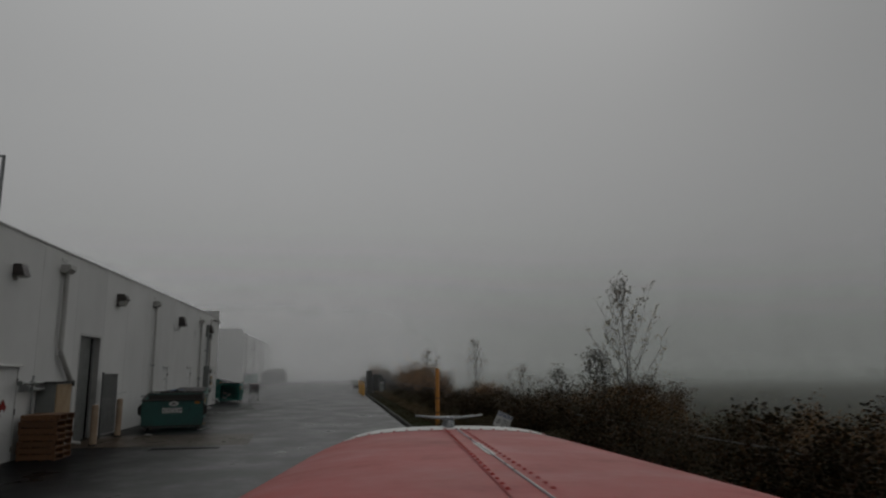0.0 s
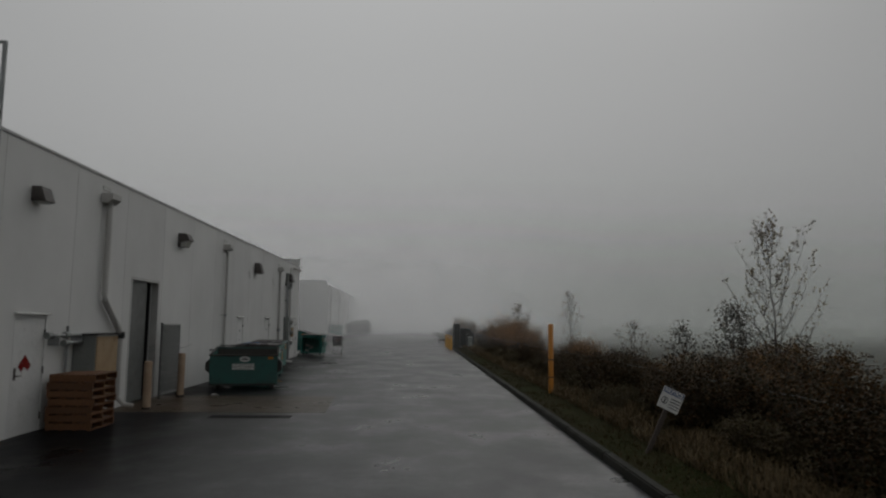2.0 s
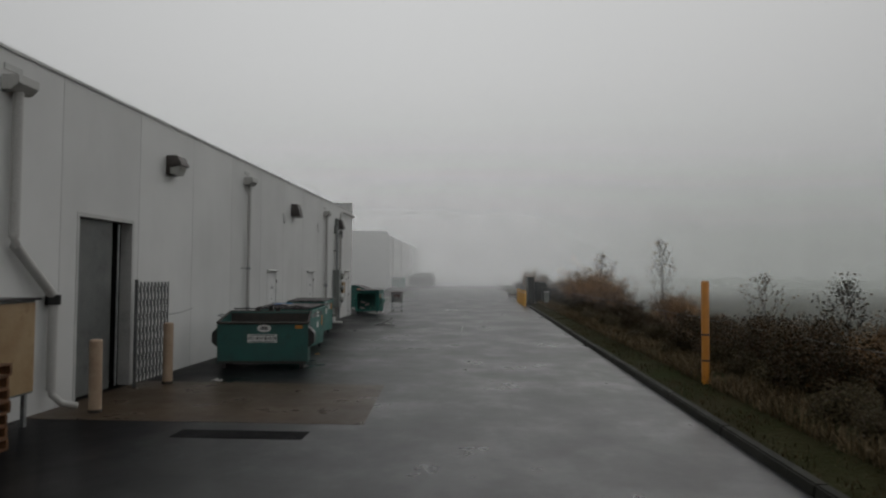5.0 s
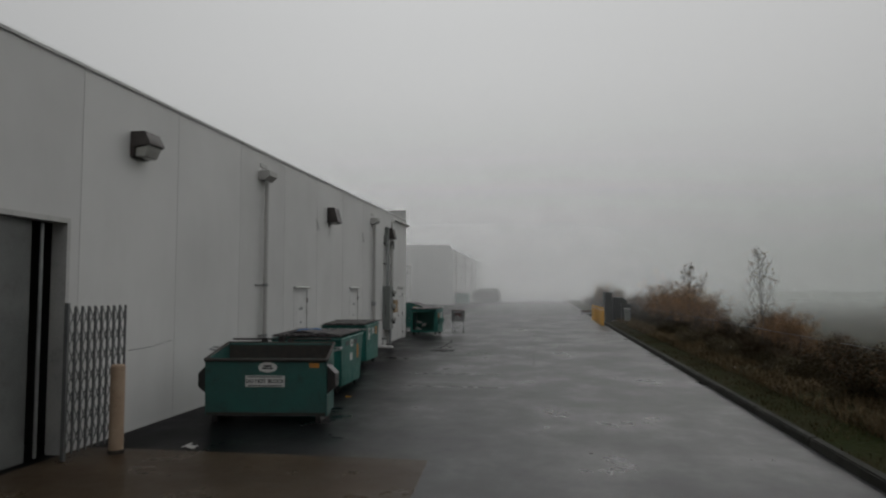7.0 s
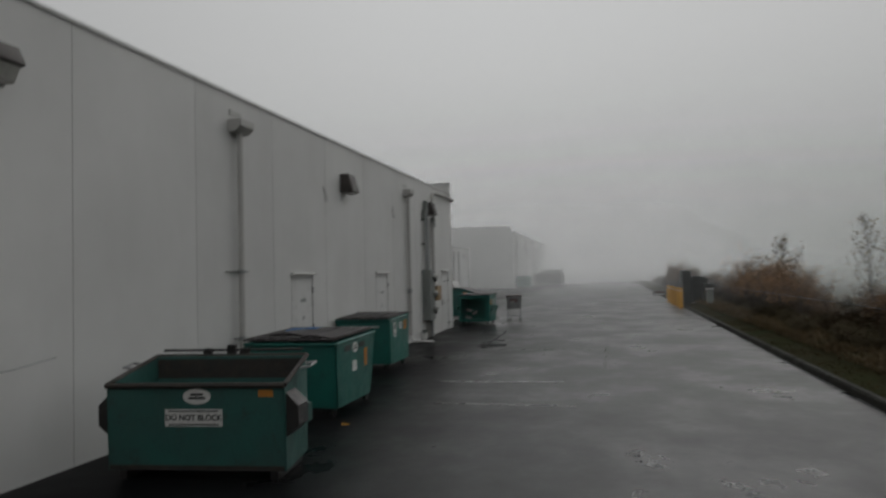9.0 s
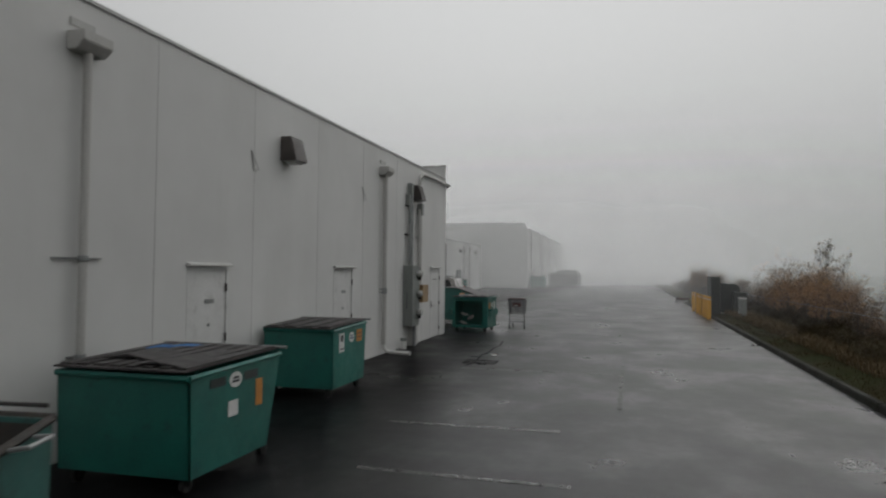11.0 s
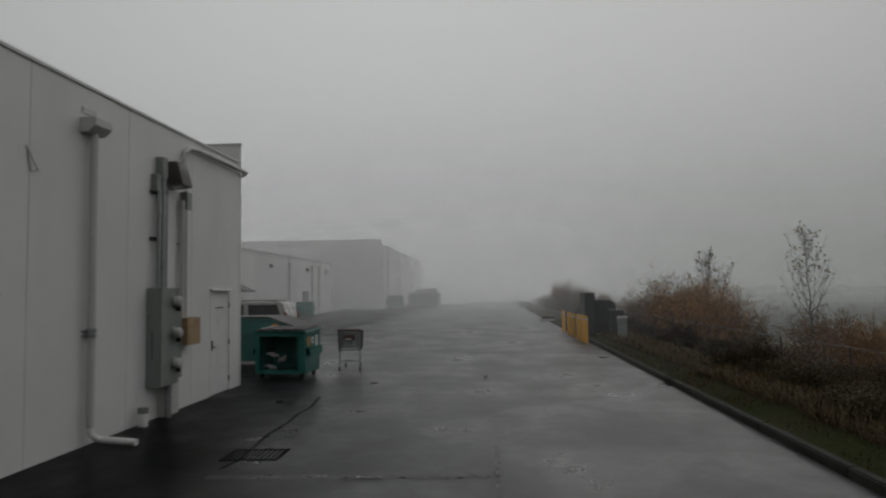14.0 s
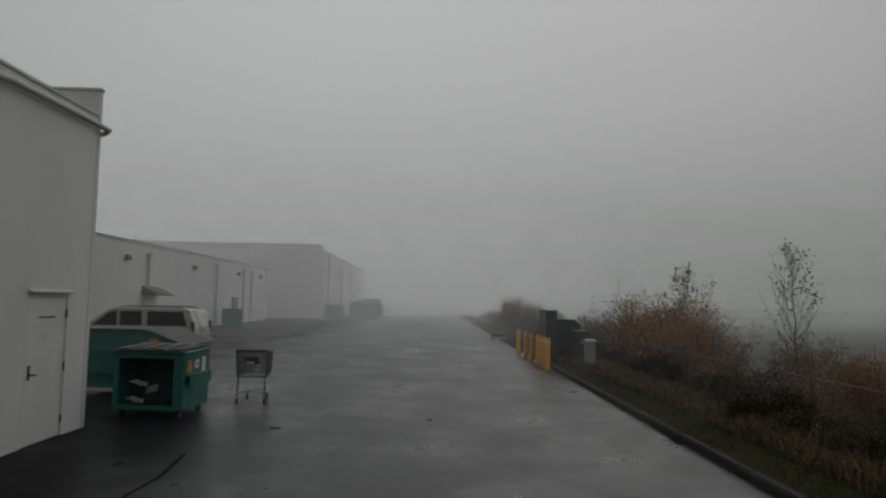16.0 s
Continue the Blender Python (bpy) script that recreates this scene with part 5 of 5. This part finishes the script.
rivet = Shape().tube([(0, 0, 0), (0, 0, 0.003), (0, 0, 0.006)], [0.008, 0.007, 0.003], 8).mesh("rivet", M_RED)
for u in (-0.035, 0.075):
    for k in range(24):
        x, y, z = bonnet_point(u, 0.05 + k * 0.032)
        part("rivet", rivet, M_RED, truck).location = (x, y, z + 0.004)
for k in range(22):
    x, y, z = bonnet_point(-0.9 + 1.8 * k / 21, 0.042)
    part("rivet", rivet, M_CHIP, truck).location = (x, y, z + 0.003)
orn = part("ornament", Shape().tube([(0.0, 0.0, 1.43), (0.0, -0.01, 1.50)], [0.05, 0.03], 12), M_CHROME, truck, "dull chrome wing ornament")
part("wing_bar", Shape().tube([(-0.20, -0.05, 1.525), (-0.10, -0.02, 1.512), (0.0, 0.0, 1.505), (0.10, -0.02, 1.512), (0.20, -0.05, 1.525)], [0.005, 0.007, 0.012, 0.007, 0.005], 8), M_CHROME, orn)
side = Shape()
for sx in (-1, 1):
    side.add([(sx * 0.72, -0.16, 0.55), (sx * 1.23, -3.0, 0.55), (sx * 1.24, -3.0, 1.24), (sx * 0.72, -0.17, 1.18)], [(0, 1, 2, 3)])
part("side_panel", side, M_RED, truck)
part("grille", Shape().box(-0.66, -0.20, 0.55, 0.66, -0.12, 1.34), M_CHIP, truck, "white grille panel", 0.02)
part("firewall", Shape().box(-1.2, -3.01, 0.55, 1.2, -2.97, 1.38), M_RED, truck)
part("bumper", Shape().box(-0.95, -0.02, 0.45, 0.95, 0.10, 0.68), M_CHIP, truck, "white steel bumper", 0.03)
part("chassis", Shape().box(-0.40, -2.9, 0.45, 0.40, -0.1, 0.56), M_BLACK, truck)
for sx in (-1, 1):
    a, b = sx * 0.55, sx * 0.80
    wheel = part("wheel", Shape().tube([(a, -0.85, 0.39), (b, -0.85, 0.39)], 0.24, 18), M_CHIP, truck)
    part("tyre", Shape().tube([(a, -0.85, 0.39), (a + (b - a) * 0.2, -0.85, 0.39), (a + (b - a) * 0.8, -0.85, 0.39), (b, -0.85, 0.39)], [0.36, 0.42, 0.42, 0.36], 24), M_BLACK, wheel)


# ---- plants ----
def stem(rnd, s, base, direction, length, r, bend, segs=5):
    pts, p, d = [Vector(base)], Vector(base), Vector(direction).normalized()
    for _ in range(segs):
        d = (d + Vector((rnd.uniform(-bend, bend), rnd.uniform(-bend, bend), rnd.uniform(-0.05, bend)))).normalized()
        p = p + d * length / segs
        pts.append(p.copy())
    s.tube(pts, [r * (1 - 0.8 * i / segs) for i in range(segs + 1)], 4, False)
    return pts


def leaf(s, rnd, p, size):
    d = Vector((rnd.gauss(0, 1), rnd.gauss(0, 1), rnd.gauss(0, 0.7))).normalized()
    q = d.cross((rnd.random(), rnd.random(), rnd.random() + 0.1)).normalized()
    n = d.cross(q) * size * 0.12
    a, b = d * size, q * size * 0.45
    s.add([p, p + a * 0.5 + b + n, p + a, p + a * 0.5 - b + n], [(0, 1, 2, 3)])


def shrub(name, label, seed, height, width, stems, per_tip, leaf_size, leaf_mat, stem_mat, sparse=1.0):
    rnd = random.Random(seed)
    t = thing(name, label, "shrub", group=name + "s on the bank")
    wood, crown = Shape(), Shape()
    for _ in range(stems):
        a, lean = rnd.uniform(0, math.tau), rnd.uniform(0.05, 1.0)
        out = Vector((math.cos(a), math.sin(a), 0)) * lean * width / height * 0.55
        b = Vector((math.cos(a), math.sin(a), 0)) * width * 0.22 * rnd.random()
        pts = stem(rnd, wood, b, out + Vector((0, 0, 1)), height * rnd.uniform(0.55, 1.0) * (1.05 - 0.3 * lean), 0.014 * height ** 0.5, 0.16, 6)
        for k, p in enumerate(pts[1:], 1):
            for _ in range(3):
                tip = stem(rnd, wood, p, (rnd.gauss(0, 1), rnd.gauss(0, 1), rnd.uniform(0.1, 1.0)), height * rnd.uniform(0.12, 0.28), 0.005, 0.25, 3)
                for _ in range(int(per_tip * rnd.uniform(0.4, 1.6))):
                    base = tip[rnd.randrange(1, 4)]
                    leaf(crown, rnd, base + Vector((rnd.gauss(0, 0.07), rnd.gauss(0, 0.07), rnd.gauss(0, 0.06))), leaf_size * rnd.uniform(0.6, 1.4))
    part("branchwork", wood, stem_mat, t)
    part("foliage", crown, leaf_mat, t)
    return t


def young_tree(label, seed, height, width, at, leaf_mat, leaf_count, leaf_size, lean=0.0, low=0.16, full=0.0):
    """A slender young tree: leaning trunk, long upswept limbs, fine twigs and the last leaves towards their ends."""
    rnd = random.Random(seed)
    t = thing("young_tree", label, "tree", at, "young trees on the bank")
    wood, crown, tips = Shape(), Shape(), []
    pts = [Vector((-lean * height * (i / 14) ** 1.4 + 0.025 * math.sin(1.9 * i), 0.03 * math.cos(1.3 * i), height * i / 14)) for i in range(15)]
    wood.tube(pts, [0.0065 * height * (1 - i / 14.5) + 0.004 for i in range(15)], 7)
    count = int(height * 6)
    for k in range(count):
        f = low + (0.95 - low) * k / (count - 1)
        base = pts[int(f * 14)].lerp(pts[min(14, int(f * 14) + 1)], f * 14 % 1)
        a = 2.39996 * k + rnd.uniform(-0.5, 0.5)
        spread = width * 0.5 * min(1.0, 1.65 * (1.06 - f)) * rnd.uniform(0.55, 1.1)
        rise = spread * rnd.uniform(1.1, 1.8) + 0.15
        limb = []
        for i in range(7):
            u = i / 6
            limb.append(base + Vector((math.cos(a) * spread * u ** 0.8, math.sin(a) * spread * u ** 0.8, min(rise, height * 1.0 - base.z + 0.1) * u ** 1.25)) + Vector((rnd.gauss(0, 0.02), rnd.gauss(0, 0.02), 0)))
        wood.tube(limb, [(0.0028 * height * (1.1 - f) + 0.0035) * (1 - 0.8 * i / 6) for i in range(7)], 4, False)
        tips += [(limb[-1], 1.0), (limb[-2], 0.6)]
        for i in range(2, 7):
            for _ in range(3):
                d = (limb[i] - limb[i - 1]).normalized() + Vector((rnd.gauss(0, 0.45), rnd.gauss(0, 0.45), rnd.uniform(0.0, 0.5)))
                twig = stem(rnd, wood, limb[i], d, rnd.uniform(0.12, 0.42) * (0.5 + 0.1 * height), 0.004, 0.12, 3)
                tips += [(twig[-1], 1.0), (twig[-2], 0.5)]
    for _ in range(leaf_count):
        p, keep = tips[rnd.randrange(len(tips))]
        if rnd.random() < keep:
            for _ in range(1 + int(3 * rnd.random() ** 2)):
                leaf(crown, rnd, p + Vector((rnd.gauss(0, 0.05 + full), rnd.gauss(0, 0.05 + full), rnd.gauss(-0.02, 0.05 + full))), leaf_size * rnd.uniform(0.5, 1.25))
    part("trunk", wood, M_BARK, t)
    part("foliage", crown, leaf_mat, t)
    return t


kinds = [
    shrub("bramble", "dark tangled bramble bush with dull green and brown leaves", 1, 1.5, 2.2, 20, 26, 0.045, M_LEAF_DARK, M_STEM),
    shrub("bramble", "dark tangled bramble bush with dull green and brown leaves", 2, 1.3, 2.4, 20, 26, 0.045, M_LEAF_DARK, M_STEM),
    shrub("rust_shrub", "rust-brown autumn shrub with dense thin twigs", 3, 1.9, 1.9, 24, 20, 0.042, M_LEAF_RUST, M_STEM),
    shrub("rust_shrub", "rust-brown autumn shrub with dense thin twigs", 4, 2.2, 2.0, 24, 20, 0.042, M_LEAF_RUST, M_STEM),
    shrub("weed_tuft", "low withered tuft of brown weeds", 6, 0.5, 0.95, 26, 9, 0.032, M_TUFT, M_STEM),
    shrub("orange_willow", "orange autumn willow bush with many upright stems", 5, 2.6, 2.3, 34, 26, 0.036, M_LEAF_ORANGE, M_STEM),
]
for k in kinds:
    k.matrix_world = pose(40 + 5 * kinds.index(k), -30, -1.4)
rnd = random.Random(11)


def plant(kind, x, y, s, sink=0.08):
    if x < 2.9 and 50 < y < 62:
        return
    copy_thing(kinds[kind], pose(x, y, land(x, y) - sink, 0, 0, rnd.uniform(0, 360)) @ Matrix.Diagonal((s * rnd.uniform(0.9, 1.15), s * rnd.uniform(0.9, 1.15), s, 1)))


# a dense belt down the bank, lower by the rail, higher behind
y = 9.0
while y < 118:
    for d, ks, size in ((2.35, (0, 1, 1), 0.75), (3.4, (0, 1, 1), 1.0), (4.9, (0, 1, 2), 1.15), (6.7, (0, 2, 3), 1.15), (8.7, (2, 3, 1), 1.1)):
        size = size * (0.62 if 35 < y < 70 else 1.0)
        plant(rnd.choice(ks), kerb_x(y) + d + rnd.uniform(-0.6, 0.6), y + rnd.uniform(-0.8, 0.8), size * rnd.uniform(0.75, 1.15))
    y += 1.9 if y < 60 else 3.0
y = 9.0
while y < 76:
    plant(4, kerb_x(y) + rnd.uniform(1.35, 2.3), y, rnd.uniform(0.5, 0.95), 0.03)
    y += rnd.uniform(0.3, 0.65) * (1 if y < 48 else 1.8)
for x, y, s in ((5.0, 58.5, 1.2), (5.9, 59.3, 1.3), (6.4, 61.5, 1.35), (4.9, 61.0, 1.15), (5.2, 63.5, 1.3), (7.0, 60.0, 1.1), (8.9, 55.0, 0.85), (10.2, 56.0, 0.9), (10.6, 58.5, 0.9), (7.0, 65.0, 1.3), (10.4, 61.0, 1.0)):
    plant(5, x, y, s)
for x, y, s in ((4.2, 84, 1.0), (6.0, 87, 1.15), (4.6, 93, 1.1), (7.4, 96, 1.25), (5.8, 102, 1.2), (9.0, 104, 1.3), (7.4, 110, 1.35), (11.5, 100, 1.1), (10.5, 90, 1.1)):
    plant(3, x, y, s)
young_tree("slender young tree with bare twigs and a few last brown leaves", 21, 6.45, 3.1, pose(9.8, 30.3, -1.25), M_LEAF_TREE, 1000, 0.075, 0.045, 0.24)
young_tree("thin young birch with sparse yellowing leaves", 22, 5.5, 2.5, pose(10.0, 60.2, -1.25), M_LEAF_TREE, 210, 0.10, 0.04, 0.3)
young_tree("thin young tree rising out of an orange willow clump", 23, 4.3, 2.2, pose(5.9, 59.9, -1.1), M_LEAF_TREE, 230, 0.10, 0.02, 0.35)
young_tree("small leafless sapling in the undergrowth", 24, 3.1, 1.6, pose(8.0, 39.4, -1.2), M_LEAF_RUST, 260, 0.08, 0.0, 0.05)
young_tree("dark green-leaved sapling beside the tall young tree", 25, 3.5, 1.7, pose(8.9, 31.6, -1.2), M_LEAF_DARK, 1700, 0.075, 0.0, 0.1, 0.07)
young_tree("small leafy sapling in the undergrowth", 26, 2.9, 1.5, pose(8.3, 34.5, -1.2), M_LEAF_DARK, 520, 0.08, 0.0, 0.2, 0.05)
for x, y, s in ((9.4, 30.0, 1.25), (10.2, 30.8, 1.3), (10.9, 29.6, 1.2), (9.0, 33.6, 1.0), (10.6, 33.0, 1.2)):
    plant(3, x, y, s)
for x, y, s in ((3.4, 88.0, 1.15), (4.6, 90.0, 1.3), (5.8, 88.0, 1.25), (4.0, 95.0, 1.4)):
    plant(2, x, y, s)
for x, y, s in ((6.0, 17.9, 1.45), (6.9, 18.8, 1.3)):
    plant(0, x, y, s)


def blades(name, label, count, seed, place, tall, material):
    """Many grass blades in one mesh."""
    rnd = random.Random(seed)
    s = Shape()
    for _ in range(count):
        x, y = place(rnd)
        if noise.noise((x * 1.4, y * 0.9, tall * 50)) < rnd.uniform(-0.45, 0.25):
            continue
        z, h, a = land(x, y) - 0.01, tall * rnd.uniform(0.4, 1.3), rnd.uniform(0, math.tau)
        lean = rnd.uniform(0.1, 1.1)
        dx, dy, w = math.cos(a) * h * lean, math.sin(a) * h * lean, 0.004 + 0.006 * rnd.random()
        h *= 1.15 - 0.5 * lean
        px, py = -math.sin(a) * w, math.cos(a) * w
        s.add([(x - px, y - py, z), (x + px, y + py, z), (x + dx * 0.4 + px * 0.7, y + dy * 0.4 + py * 0.7, z + h * 0.65), (x + dx * 0.4 - px * 0.7, y + dy * 0.4 - py * 0.7, z + h * 0.65), (x + dx, y + dy, z + h)],
              [(0, 1, 2, 3), (3, 2, 4)])
    me = bpy.data.meshes.new(name)
    me.from_pydata(s.v, [], s.f)
    me.materials.append(material)
    tagged(new(name, me), label, "grass", kind="stuff")


def strip(lo, hi, y0, y1):
    def place(rnd):
        y = y0 + (y1 - y0) * rnd.random() ** 1.3
        return kerb_x(y) + rnd.uniform(lo, hi), y
    return place


blades("verge_grass", "short tired grass along the kerb", 40000, 5, strip(0.17, 2.2, 8, 75), 0.06, M_GRASS)
blades("dry_grass", "dry straw-coloured grass at the top of the bank", 80000, 6, strip(0.80, 1.75, 8, 75), 0.20, M_DRY)
blades("bank_weeds", "rank weeds between the bushes on the bank", 7000, 7, strip(2.6, 9.0, 8, 70), 0.38, M_GRASS)

# ---- fallen barricade far up the kerb ----
bar = thing("barricade", "faded orange and white barricade lying by the far kerb", "barricade", pose(0.75, 74.2, 0, 0, 0, 20))
for z, m in ((0.34, M_DULLRED), (0.16, M_TRIM)):
    part("board", Shape().box(-0.45, -0.015, z - 0.07, 0.45, 0.015, z + 0.07, pose(0, 0, 0, 20, 0, 0)), m, bar, bevel=0.004)
for x in (-0.38, 0.38):
    part("leg", Shape().tube([(x, -0.02, 0.44), (x, 0.20, 0.0)], 0.018, 8), M_GALV, bar)
    part("leg", Shape().tube([(x, -0.02, 0.44), (x, -0.16, 0.0)], 0.018, 8), M_GALV, bar)

# ---- litter ----
for x, y, m, lab, size in ((-6.41, 30.62, M_YELLOW, "yellow scrap of litter on wet asphalt", 0.6), (-7.27, 26.4, M_CARD, "torn white paper on wet asphalt", 1.3), (-5.6, 47.2, M_BLACK, "dark scrap of litter on the road", 0.7), (-3.12, 48.2, M_BLACK, "dark scrap of litter on the road", 0.6)):
    s = Shape()
    for k in range(4):
        s.box(-0.05, -0.02, 0, 0.05, 0.02, 0.015, pose(0.05 * k - 0.08, 0.02 * (-1) ** k, 0.006, 12 * k, 8, 40 * k))
    single("litter", s, m, lab, "litter", pose(x, y, 0.002, 0, 0, 30 * x) @ Matrix.Diagonal((size, size, 0.7, 1)), "litter")

# ---- fog ----
def fog_sheet(m, verts):
    tagged(new("fog", Shape().add(verts, [(0, 1, 2, 3)]).mesh("fog", m)), "drifting fog thinning upwards", "fog", kind="stuff")


for y, amount in ((48, 0.018), (56, 0.028), (64, 0.04), (72, 0.06), (80, 0.065), (88, 0.08), (96, 0.09), (104, 0.11), (111, 0.12), (118, 0.14), (126, 0.16), (136, 0.20), (148, 0.25), (162, 0.30), (180, 0.36), (205, 0.40), (240, 0.50)):
    fog_sheet(fog_air("fog_air", amount, 18 + 0.10 * y, 0.68), [(-400, y, -2), (400, y, -2), (400, y, 60), (-400, y, 60)])
# sheets over the field get a lower tone, so that side looks dimmer
for x, amount in ((13, 0.05), (18, 0.06), (25, 0.09), (34, 0.13), (46, 0.18), (60, 0.25), (78, 0.32), (100, 0.38), (128, 0.45), (160, 0.5), (200, 0.6)):
    fog_sheet(fog_air("fog_air", amount, 10 + 0.2 * x, 0.62), [(x, -60, -2), (x, 71.9, -2), (x, 71.9, 40), (x, -60, 40)])
